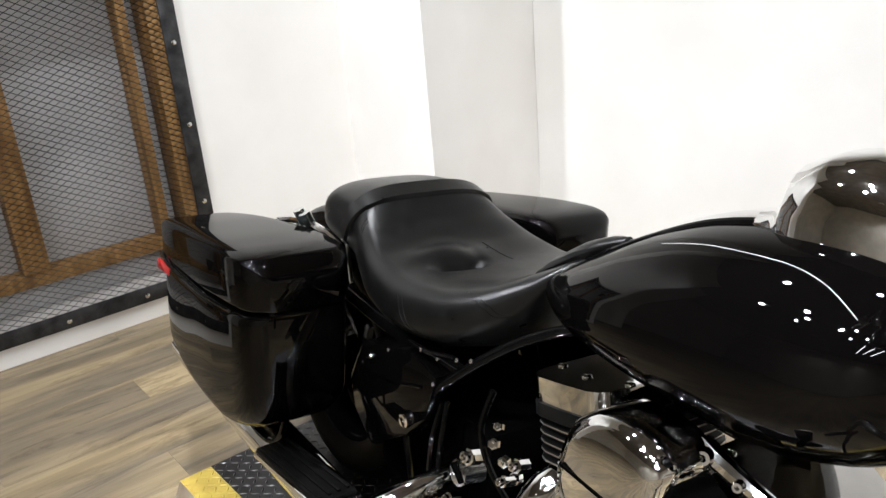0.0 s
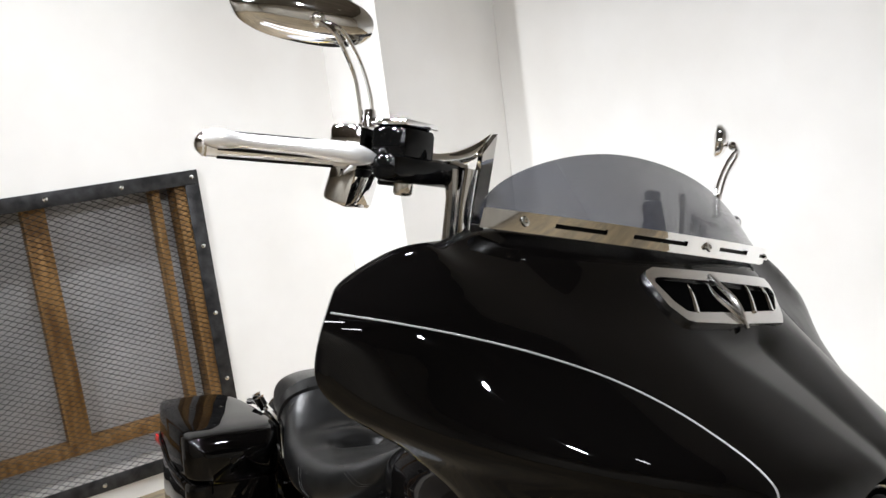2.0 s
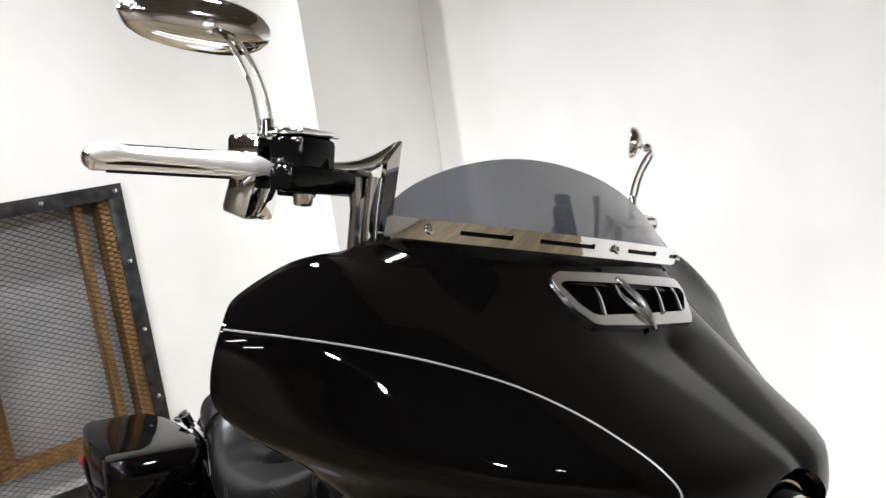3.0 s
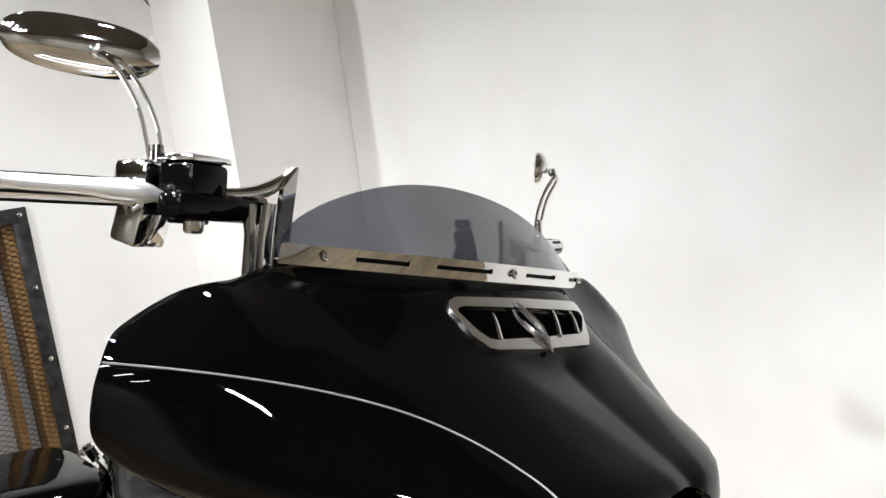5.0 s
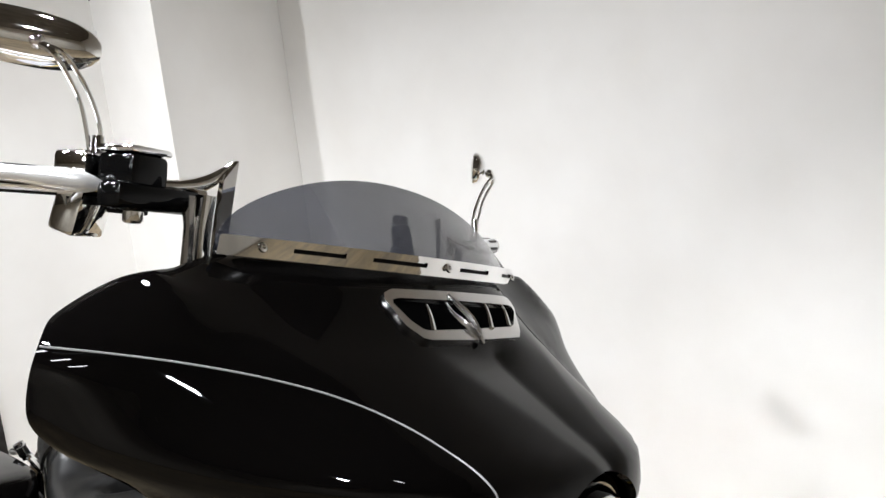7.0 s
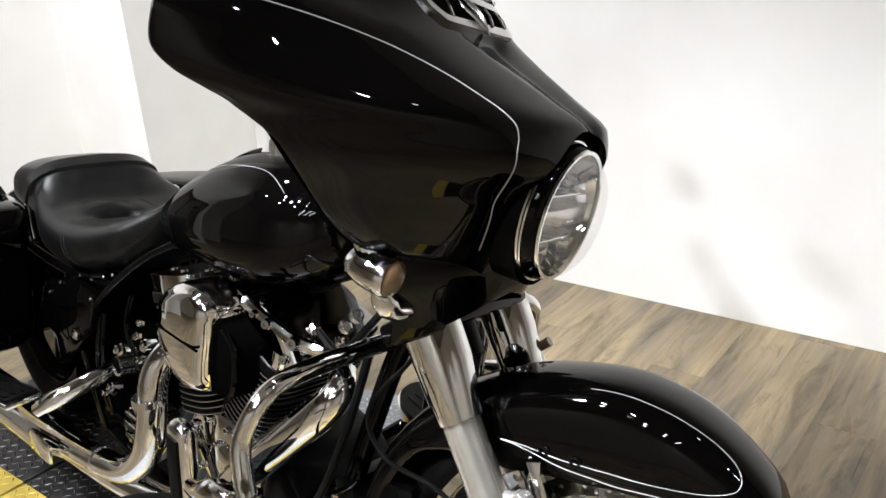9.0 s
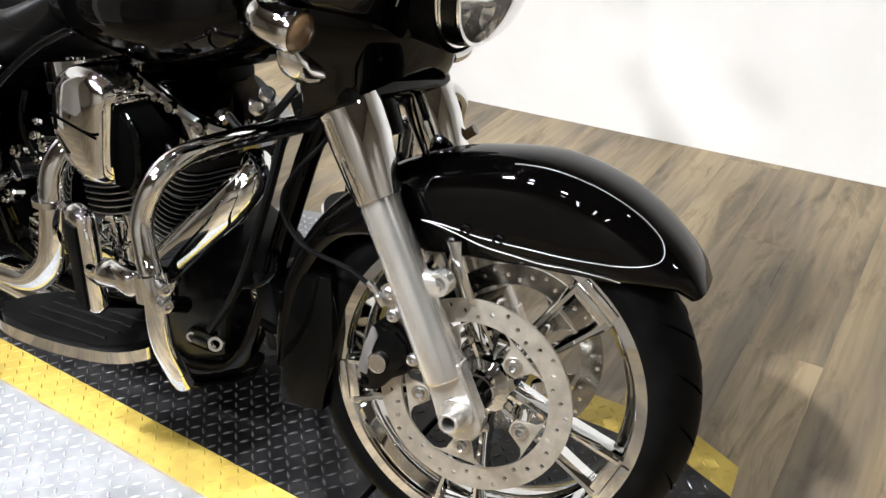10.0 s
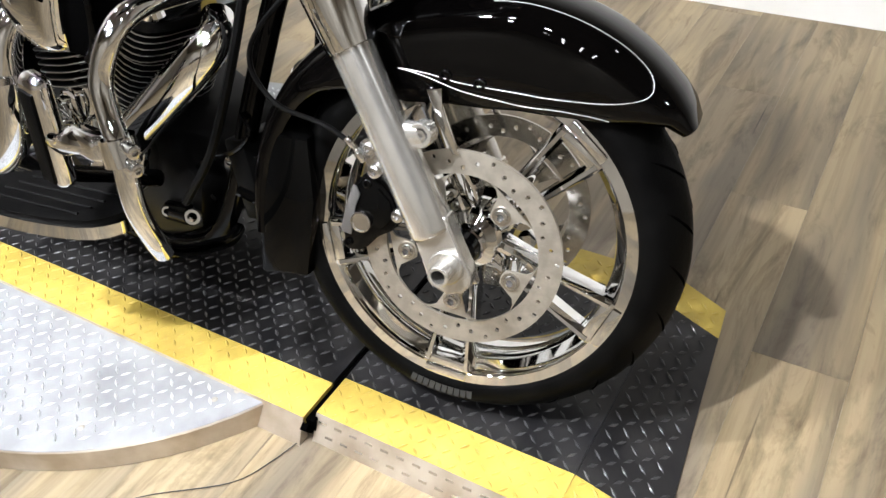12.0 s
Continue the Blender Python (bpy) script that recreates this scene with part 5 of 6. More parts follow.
def saddlebag(s):
    xs = [-0.43, -0.415, -0.38, -0.24, -0.05, 0.14, 0.25, 0.305, 0.330, 0.340]
    yo = [0.300, 0.325, 0.350, 0.378, 0.394, 0.404, 0.402, 0.394, 0.378, 0.360]
    yi = [0.245, 0.225, 0.205, 0.192, 0.188, 0.190, 0.195, 0.205, 0.218, 0.232]
    lidtop = [0.600, 0.630, 0.648, 0.664, 0.674, 0.677, 0.674, 0.666, 0.652, 0.632]
    base = [0.44, 0.39, 0.36, 0.335, 0.315, 0.315, 0.335, 0.362, 0.395, 0.42]
    split = 0.572

    def sect(x, z0, z1, pw, shrink=0.0, rise=False):
        o, i = hermite(xs, yo, x) - shrink, hermite(xs, yi, x) + shrink
        cy, hy = (o + i) / 2, (o - i) / 2
        cz, hz = (z0 + z1) / 2, (z1 - z0) / 2
        ring = []
        for k in range(32):
            a = 2 * math.pi * k / 32
            c, sn = math.cos(a), math.sin(a)
            top_ = sn > 0
            p = 0.27 if top_ == rise else 0.16
            yy = cy + hy * math.copysign(abs(c) ** p, c) * (1.0 if rise else 1 - 0.22 * max(0, -sn) ** 1.5)
            ring.append((x, s * yy, -0.13 * (0.28 - x) + cz + hz * math.copysign(abs(sn) ** (p if p < 0.3 else 0.5), sn)))
        return ring

    n = 40
    bm = B()
    skin(bm, [sect(x, hermite(xs, base, x), split - 0.003, 2.5, 0.004) for x in (xs[0] + 0.004 + (xs[-1] - xs[0] - 0.008) * k / n for k in range(n + 1))])
    bag = body_part("saddlebag", bm, PAINT, "gloss black hard saddlebag", 50)
    bm = B()
    skin(bm, [sect(x, split + 0.002, hermite(xs, lidtop, x), 2.5, 0.0, True) for x in (xs[0] + (xs[-1] - xs[0]) * k / n for k in range(n + 1))])
    part("lid", bm, PAINT, bag, "gloss black domed lid", angle=50)
    bm = B()
    tube(bm, [(x, s * (hermite(xs, yo, x) + 0.001), split - 0.001 - 0.13 * (0.28 - x)) for x in (0.27, 0.13, 0.0, -0.12, -0.25, -0.38)], 0.004, 8)
    part("seam_trim", bm, SEMIGLOSS, bag)
    bm = B()
    block(bm, (0.075, 0.006, 0.022), Matrix.Translation((-0.262, s * 0.374, 0.480)) @ pose(0, 0, 0, 0, 8, -s * 13), 0.001)
    part("reflector", bm, REDLENS, bag, "red side reflector")
    bm = B()
    block(bm, (0.06, 0.012, 0.03), Matrix.Translation((0.318, s * 0.330, 0.566)) @ pose(0, 0, 0, 0, 0, s * 60), 0.004)
    part("latch", bm, SEMIGLOSS, bag)
    # bag guard rail
    bm = B()
    tube(bm, [(0.27, s * 0.20, 0.56), (0.285, s * 0.27, 0.50), (0.27, s * 0.30, 0.38), (0.22, s * 0.31, 0.275), (0.08, s * 0.31, 0.25), (-0.1, s * 0.28, 0.26)], 0.006, 10)
    part("guard_rail", bm, SEMIGLOSS, bag)
    return bag


for s in (-1, 1):
    saddlebag(s)


# ---- engine and running gear ----
def cylinder(base, top, names, wide=1.0):
    """One finned barrel with its head and rocker cover."""
    base, top = Vector(base), Vector(top)
    ax = (top - base).normalized()
    fwd = (Vector((1, 0, 0)) - ax * ax.x).normalized()
    side = ax.cross(fwd) * wide

    def plate(h, hx, hy, th, r):
        c = base + ax * h
        bm_ = B()
        rings = []
        for q in (-1, 1):
            ring = []
            for k in range(24):
                a = 2 * math.pi * k / 24
                cc, ss = math.cos(a), math.sin(a)
                ring.append(c + ax * (th / 2 * q) + fwd * (hx * math.copysign(abs(cc) ** r, cc)) + side * (hy * math.copysign(abs(ss) ** r, ss)))
            rings.append(ring)
        return skin(bm_, rings)

    bm = B()
    tube(bm, [base, top], 0.056, 20, smooth=False)
    barrel = body_part("cylinder", bm, FINS, "black finned engine cylinder")
    n = 12
    for k in range(n):
        h = 0.035 + 0.0115 * k
        p = part("fin", plate(h, 0.066, 0.076, 0.0032, 0.55), [FINS], barrel)
        part("fin_edge", plate(h, 0.0665, 0.0765, 0.0012, 0.55), [FINEDGE], barrel)
    for k in range(5):
        part("head_fin", plate(0.180 + 0.012 * k, 0.074, 0.086, 0.0045, 0.45), [FINS], barrel)
        part("fin_edge", plate(0.180 + 0.012 * k, 0.0745, 0.0865, 0.0016, 0.45), [FINEDGE], barrel)
    bm = plate(0.247, 0.076, 0.088, 0.018, 0.4)
    part("gasket_cover", bm, FINS, barrel)
    bm = plate(0.272, 0.074, 0.086, 0.034, 0.38)
    bmesh.ops.bevel(bm, geom=[e_ for e_ in bm.edges if len(e_.link_faces) == 2 and e_.calc_face_angle(0) > 1.2], offset=0.008, segments=2, affect="EDGES")
    rocker = part("rocker_cover", bm, CHROME, barrel, "chrome rocker cover")
    c = base + ax * 0.27
    for u, v in ((0.062, -0.062), (-0.062, -0.062), (0.0, -0.075)):
        bm = B()
        bolt_head(bm, c + fwd * u + side * -v * 0 + Vector((0, v, 0)) + ax * 0.018, ax, 0.007, 0.004)
        part("bolt", bm, CHROME, rocker)
    return barrel


cylinder((0.975, -0.050, 0.345), (1.100, -0.050, 0.590), "", 1.25)
cylinder((0.912, -0.066, 0.358), (0.857, -0.066, 0.618), "", 1.36)


def crankcase():
    bm = B()
    prism(bm, [(0.70, 0.20), (0.76, 0.145), (1.06, 0.135), (1.16, 0.19), (1.175, 0.28), (1.10, 0.345), (0.98, 0.385), (0.86, 0.385), (0.76, 0.34), (0.70, 0.29)], -0.115, 0.115, 0.02)
    c = body_part("crankcase", bm, FINS, "black engine crankcase with chrome covers")
    bm = B()
    out = [(0.84, 0.30), (0.87, 0.37), (0.93, 0.405), (1.00, 0.405), (1.06, 0.375), (1.085, 0.31), (1.06, 0.245), (0.99, 0.215), (0.91, 0.22), (0.86, 0.25)]
    prism(bm, out, -0.115, -0.150, 0.010)
    cov = part("cam_cover", bm, CHROME, c, "chrome cam cover")
    bm = B()
    turned(bm, [(0.0, 0.010), (0.048, 0.009), (0.056, 0.004), (0.058, 0.0)], (0.985, -0.150, 0.30), (0, -1, 0), 28)
    part("timer_cover", bm, CHROME, c)
    for k in range(10):
        a = radians(36 * k)
        bm = B()
        bolt_head(bm, (0.965 + 0.10 * math.cos(a), -0.150, 0.312 + 0.078 * math.sin(a)), (0, -1, 0), 0.0075, 0.008)
        part("bolt", bm, CHROME, c)
    # lifter blocks and pushrod tubes
    for x0, x1, z1 in ((0.985, 1.045, 0.53), (1.015, 1.09, 0.52), (0.93, 0.875, 0.53), (0.90, 0.83, 0.53)):
        bm = B()
        tube(bm, [(x0, -0.125, 0.385), (x0 + (x1 - x0) * 0.5, -0.112, 0.455), (x1, -0.095, z1)], 0.0115, 10, 3)
        part("pushrod_tube", bm, CHROME, c)
        bm = B()
        rod(bm, (x0, -0.125, 0.378), (x0 + (x1 - x0) * 0.12, -0.123, 0.402), 0.019)
        part("tube_collar", bm, CHROME, c)
    # ribbed gearbox cover
    bm = B()
    rings = []
    for y, g in ((-0.12, 1.0), (-0.165, 1.0), (-0.178, 0.9), (-0.180, 0.75)):
        rings.append([(0.715 + 0.075 * g * math.cos(a), y, 0.275 + 0.062 * g * math.sin(a)) for a in (2 * math.pi * k / 28 for k in range(28))])
    skin(bm, rings)
    cl = part("gearbox_cover", bm, CHROME, c, "ribbed chrome gearbox cover")
    for k in range(4):
        bm = B()
        block(bm, (0.10 - 0.012 * abs(k - 1.5), 0.014, 0.014), Matrix.Translation((0.715, -0.182, 0.240 + 0.024 * k)), 0.005)
        part("rib", bm, CHROME, cl)
    # oil filler and filter
    bm = B()
    rod(bm, (0.634, -0.140, 0.392), (0.634, -0.179, 0.396), 0.021, 20)
    plug = part("oil_plug", bm, SATIN, c)
    bm = B()
    block(bm, (0.034, 0.006, 0.006), Matrix.Translation((0.634, -0.181, 0.397)) @ pose(0, 0, 0, 0, 40, 0), 0.001)
    part("slot", bm, DARK, plug)
    bm = B()
    turned(bm, [(0.0, 0.09), (0.036, 0.088), (0.041, 0.08), (0.041, 0.0)], (1.155, -0.02, 0.27), (0.9, 0, -0.1), 24)
    part("oil_filter", bm, CHROME, c)
    return c


crankcase()


def air_cleaner():
    out = [(0.905, 0.600), (0.920, 0.636), (0.957, 0.660), (1.005, 0.667), (1.045, 0.660), (1.064, 0.640), (1.060, 0.600), (1.049, 0.552), (1.041, 0.502), (1.026, 0.487), (0.985, 0.484), (0.937, 0.502), (0.907, 0.535), (0.899, 0.570)]
    line = [(p.x, p.z) for p in smooth_line([(x, 0, z) for x, z in out], 4, True)]
    cx, cz = 0.985, 0.580
    rings = []
    for y, g in ((-0.150, 1.0), (-0.203, 1.0), (-0.218, 0.96), (-0.228, 0.88), (-0.233, 0.70), (-0.235, 0.4)):
        rings.append([(cx + (x - cx) * g, y, cz + (z - cz) * g) for x, z in line])
    bm = B()
    skin(bm, rings)
    a = body_part("air_cleaner", bm, CHROME, "chrome oval air cleaner with black filter", 50)
    bm = B()
    prism(bm, [(1.02, 0.625), (1.085, 0.612), (1.112, 0.585), (1.106, 0.520), (1.085, 0.490), (1.02, 0.485)], -0.205, -0.11, 0.010)
    f = part("filter_element", bm, DARK, a, "black pleated filter face")
    bm = B()
    tube(bm, [(1.083, -0.207, 0.612), (1.112, -0.207, 0.585), (1.106, -0.207, 0.520), (1.085, -0.207, 0.491)], 0.005, 8)
    part("filter_rim", bm, SEMIGLOSS, f)
    bm = B()
    block(bm, (0.130, 0.004, 0.004), Matrix.Translation((0.985, -0.2345, 0.578)) @ pose(0, 0, 0, 0, 4, 0), 0.001)
    part("cover_groove", bm, DARK, a)


air_cleaner()


def exhaust():
    bm = B()
    tube(bm, [(0.865, -0.10, 0.505), (0.850, -0.165, 0.500), (0.838, -0.200, 0.455), (0.835, -0.212, 0.36), (0.815, -0.218, 0.285), (0.75, -0.225, 0.232), (0.66, -0.235, 0.215), (0.52, -0.245, 0.205)], [0.024, 0.026, 0.027, 0.027, 0.028, 0.028, 0.028, 0.029], 18, 6)
    e1 = body_part("exhaust_pipe", bm, CHROME, "chrome rear exhaust header with heat shield")
    bm = B()
    tube(bm, [(1.235, -0.09, 0.560), (1.255, -0.115, 0.540), (1.235, -0.135, 0.505), (1.16, -0.150, 0.430), (1.06, -0.160, 0.335), (0.98, -0.175, 0.250), (0.88, -0.195, 0.200), (0.72, -0.215, 0.185), (0.52, -0.245, 0.200)], [0.022, 0.025, 0.030, 0.032, 0.031, 0.029, 0.028, 0.028, 0.028], 18, 6)
    body_part("exhaust_pipe", bm, CHROME, "chrome front exhaust header with heat shield")
    for p, q in (((0.835, -0.214, 0.40), (0.835, -0.214, 0.412)), ((0.66, -0.235, 0.215), (0.645, -0.236, 0.214))):
        bm = B()
        rod(bm, p, q, 0.031, 18)
        part("clamp", bm, SATIN, e1)
    bm = B()
    tube(bm, [(0.54, -0.243, 0.204), (0.50, -0.247, 0.203), (0.42, -0.252, 0.200), (0.0, -0.262, 0.192), (-0.40, -0.268, 0.188), (-0.50, -0.270, 0.187)], [0.030, 0.036, 0.046, 0.049, 0.049, 0.046], 24, 4)
    mf = body_part("muffler", bm, CHROME, "long chrome muffler")
    bm = B()
    block(bm, (0.10, 0.012, 0.05), Matrix.Translation((0.50, -0.292, 0.205)), 0.008)
    part("bracket", bm, CHROME, mf)
    bm = B()
    tube(bm, [(0.60, 0.20, 0.20), (0.4, 0.25, 0.2), (0.0, 0.262, 0.192), (-0.5, 0.27, 0.187)], [0.03, 0.046, 0.049, 0.046], 20, 4)
    body_part("muffler", bm, CHROME, "long chrome muffler")


exhaust()


def guard():
    for s in (-1, 0.72):
        bm = B()
        tube(bm, [(1.315, s * 0.03, 0.628), (1.322, s * 0.12, 0.632), (1.333, s * 0.21, 0.637), (1.347, s * 0.285, 0.638), (1.350, s * 0.325, 0.617), (1.339, s * 0.341, 0.570), (1.350, s * 0.347, 0.530), (1.365, s * 0.350, 0.495), (1.364, s * 0.346, 0.420), (1.351, s * 0.322, 0.357), (1.332, s * 0.300, 0.318)], 0.0138, 18, 6)
        g = body_part("engine_guard", bm, CHROME, "chrome tubular engine guard")
        bm = B()
        tube(bm, [(1.334, s * 0.300, 0.322), (1.310, s * 0.25, 0.285), (1.27, s * 0.15, 0.235), (1.21, s * 0.08, 0.200)], 0.010, 12)
        part("lower_mount", bm, SEMIGLOSS, g)
        # peg clamp with peg
        bm = B()
        rod(bm, (1.366, s * 0.350, 0.478), (1.360, s * 0.350, 0.510), 0.0215, 24)
        block(bm, (0.05, 0.03, 0.032), Matrix.Translation((1.325, s * 0.360, 0.494)), 0.008, 3)
        cl = part("peg_clamp", bm, CHROME, g)
        for q in (0.483, 0.505):
            bm = B()
            rod(bm, (1.378, s * 0.352, q), (1.398, s * 0.356, q), 0.0075)
            bolt_head(bm, (1.398, s * 0.356, q), (1, s * 0.2, 0), 0.0085, 0.006)
            part("clamp_bolt", bm, SATIN, cl)
        bm = B()
        tube(bm, [(1.330, s * 0.360, 0.494), (1.30, s * 0.364, 0.492), (1.27, s * 0.362, 0.478), (1.235, s * 0.358, 0.470)], [0.013, 0.018, 0.015, 0.010], 14)
        part("peg_arm", bm, CHROME, cl)


guard()


def foot_controls(s):
    bm = B()
    pts = [(0.942, s * 0.340), (0.968, s * 0.382), (1.040, s * 0.374), (1.120, s * 0.347), (1.182, s * 0.310), (1.200, s * 0.262), (1.170, s * 0.225), (1.106, s * 0.217), (1.030, s * 0.240), (0.968, s * 0.282)]
    line = smooth_line([(x, y, 0) for x, y in pts], 3, True)

    def slab_(z0, z1, g):
        bm_ = B()
        c = Vector((1.070, s * 0.300, 0))
        skin(bm_, [[(c.x + (p.x - c.x) * g, c.y + (p.y - c.y) * g, z) for p in line] for z in (z0, z1)])
        return bm_

    f = body_part("floorboard", slab_(0.280, 0.300, 1.0), CHROME, "rider floorboard with black rubber pad and chrome rim")
    part("rubber_pad", slab_(0.300, 0.309, 0.94), RUBBER, f)
    for k in range(4):
        bm = B()
        tube(bm, [(1.00, s * (0.285 + 0.022 * k), 0.3095), (1.15, s * (0.242 + 0.022 * k), 0.3095)], 0.0025, 6, smooth=False)
        part("pad_ridge", bm, RUBBER, f)
    bm = B()
    tube(bm, [(1.02, s * 0.30, 0.27), (1.0, s * 0.2, 0.24), (0.98, s * 0.10, 0.22)], 0.016, 10)
    part("mount", bm, SEMIGLOSS, f)
    # brake pedal / shift lever
    bm = B()
    tube(bm, [(1.155, s * 0.318, 0.385), (1.145, s * 0.29, 0.365), (1.12, s * 0.23, 0.33), (1.10, s * 0.14, 0.28)], [0.013, 0.012, 0.012, 0.014], 12)
    p = body_part("foot_pedal", bm, SEMIGLOSS, "brake pedal with broad chrome pad on a black arm")
    bm = B()
    m = Matrix.Translation((1.160, s * 0.325, 0.447)) @ pose(0, 0, 0, s * -4, 5, 0)
    block(bm, (0.048, 0.030, 0.165), m, 0.013, 3)
    pad = part("pedal_pad", bm, CHROME, p)
    bm = B()
    block(bm, (0.030, 0.006, 0.135), m @ Matrix.Translation((0.0, s * 0.0155, -0.004)), 0.003)
    part("pad_rubber", bm, RUBBER, pad)
    # passenger board
    bm = B()
    m = Matrix.Translation((0.40, s * 0.330, 0.310)) @ pose(0, 0, 0, s * -6, -10, 0)
    block(bm, (0.30, 0.075, 0.014), m, 0.006)
    pb = body_part("passenger_board", bm, CHROME, "passenger footboard with ribbed black rubber")
    bm = B()
    block(bm, (0.285, 0.064, 0.008), m @ Matrix.Translation((0, 0, 0.010)), 0.003)
    part("rubber_pad", bm, RUBBER, pb)
    for k in range(4):
        bm = B()
        block(bm, (0.26, 0.007, 0.005), m @ Matrix.Translation((0, -0.024 + 0.016 * k, 0.0155)), 0.002)
        part("pad_ridge", bm, RUBBER, pb)
    bm = B()
    tube(bm, [(0.55, s * 0.31, 0.31), (0.585, s * 0.27, 0.345), (0.60, s * 0.20, 0.37), (0.60, s * 0.14, 0.38)], [0.014, 0.02, 0.018, 0.014], 12)
    part("support_arm", bm, CHROME, pb)


for s in (-1, 1):
    foot_controls(s)


def chassis():
    bm = B()
    tube(bm, [(1.36, -0.03, 0.70), (1.315, -0.05, 0.60), (1.265, -0.075, 0.42), (1.215, -0.085, 0.26), (1.15, -0.10, 0.16), (1.0, -0.11, 0.12), (0.7, -0.11, 0.12), (0.45, -0.11, 0.16)], 0.017, 14)
    f = body_part("frame", bm, SEMIGLOSS, "black tubular frame")
    bm = B()
    tube(bm, [(1.36, 0.03, 0.70), (1.315, 0.05, 0.60), (1.265, 0.075, 0.42), (1.215, 0.085, 0.26), (1.15, 0.10, 0.16), (1.0, 0.11, 0.12), (0.7, 0.11, 0.12), (0.45, 0.11, 0.16)], 0.017, 14)
    part("downtube", bm, SEMIGLOSS, f)
    for s in (-1, 1):
        bm = B()
        tube(bm, [(1.30, 0, 0.72), (0.90, s * 0.06, 0.70), (0.75, s * 0.13, 0.655), (0.62, s * 0.185, 0.548), (0.50, s * 0.185, 0.425), (0.47, s * 0.16, 0.30), (0.45, s * 0.13, 0.17)], 0.0085, 14)
        part("side_tube", bm, SEMIGLOSS, f)
        bm = B()
        tube(bm, [(0.62, s * 0.165, 0.548), (0.35, s * 0.165, 0.545), (0.10, s * 0.165, 0.56), (-0.20, s * 0.16, 0.53)], 0.014, 12)
        part("seat_rail", bm, SEMIGLOSS, f)
        # side cover
        bm = B()
        prism(bm, [(0.31, 0.43), (0.36, 0.515), (0.52, 0.560), (0.60, 0.545), (0.575, 0.46), (0.51, 0.400), (0.395, 0.325), (0.33, 0.37)], s * 0.165, s * 0.205, 0.012)
        part("side_cover", bm, PAINT, f, "gloss black side cover")
        bm = B()
        bolt_head(bm, (0.525, s * 0.206, 0.441), (0, s, 0), 0.013, 0.010)
        part("bolt", bm, CHROME, f)
        bm = B()
        tube(bm, [(0.36, s * 0.206, 0.475), (0.47, s * 0.207, 0.487), (0.565, s * 0.206, 0.515)], 0.003, 8)
        part("cover_crease", bm, PAINT, f)
    # Black block added to keep the shaded space inside the frame dark.
    bm = B()
    block(bm, (0.36, 0.24, 0.24), Matrix.Translation((0.48, -0.02, 0.34)), 0.03)
    part("dark_filler", bm, DARK, f)
    bm = B()
    block(bm, (0.16, 0.08, 0.08), Matrix.Translation((0.98, 0.02, 0.62)), 0.02)
    part("intake", bm, FINS, f)
    # regulator and oil cooler in front of the downtubes
    bm = B()
    block(bm, (0.045, 0.20, 0.13), Matrix.Translation((1.262, 0, 0.315)) @ pose(0, 0, 0, 0, -16, 0), 0.006)
    reg = part("oil_cooler", bm, PLASTIC, f)
    for k in range(7):
        bm = B()
        block(bm, (0.010, 0.19, 0.004), Matrix.Translation((1.288, 0, 0.265 + 0.016 * k)) @ pose(0, 0, 0, 0, -16, 0), 0.001)
        part("cooler_fin", bm, SEMIGLOSS, reg)
    # hoses, cables and bright fittings round the engine
    for pts, r, ma in (([(1.34, -0.06, 0.72), (1.29, -0.10, 0.64), (1.25, -0.11, 0.60), (1.20, -0.11, 0.62)], 0.006, PLASTIC),
                       ([(1.30, -0.09, 0.62), (1.285, -0.12, 0.50), (1.23, -0.13, 0.36), (1.15, -0.13, 0.25)], 0.007, PLASTIC),
                       ([(0.60, -0.18, 0.50), (0.60, -0.19, 0.42), (0.58, -0.18, 0.33), (0.56, -0.16, 0.26)], 0.005, SEMIGLOSS),
                       ([(0.585, -0.18, 0.49), (0.575, -0.19, 0.42), (0.555, -0.18, 0.33), (0.54, -0.16, 0.26)], 0.005, SEMIGLOSS),
                       ([(0.70, -0.17, 0.56), (0.69, -0.18, 0.50), (0.70, -0.17, 0.44), (0.74, -0.15, 0.38)], 0.005, SEMIGLOSS),
                       ([(1.30, 0.10, 0.34), (1.34, 0.06, 0.28), (1.33, -0.06, 0.27), (1.27, -0.12, 0.31)], 0.008, SEMIGLOSS)):
        bm = B()
        tube(bm, pts, r, 8)
        part("hose", bm, ma, f)
    for p, q, r in (((1.235, -0.10, 0.60), (1.265, -0.105, 0.645), 0.009), ((1.16, -0.10, 0.615), (1.20, -0.10, 0.60), 0.010), ((0.70, -0.16, 0.475), (0.716, -0.185, 0.488), 0.007), ((0.725, -0.16, 0.46), (0.735, -0.18, 0.462), 0.007), ((0.70, -0.155, 0.50), (0.708, -0.17, 0.512), 0.006), ((0.745, -0.15, 0.44), (0.750, -0.175, 0.448), 0.008), ((0.66, -0.15, 0.43), (0.665, -0.175, 0.432), 0.006), ((0.80, -0.17, 0.40), (0.805, -0.20, 0.402), 0.007)):
        bm = B()
        tip = Vector(p).lerp(Vector(q), 0.5)
        turned(bm, [(0.0, 0.004), (r * 0.4, 0.004), (r * 0.45, 0.001), (r * 0.8, 0.001), (r * 0.9, -0.002), (r * 1.25, -0.003), (r * 1.3, -0.012)], tip, Vector(q) - Vector(p), 6)
        part("fitting", bm, CHROME, f, angle=20)
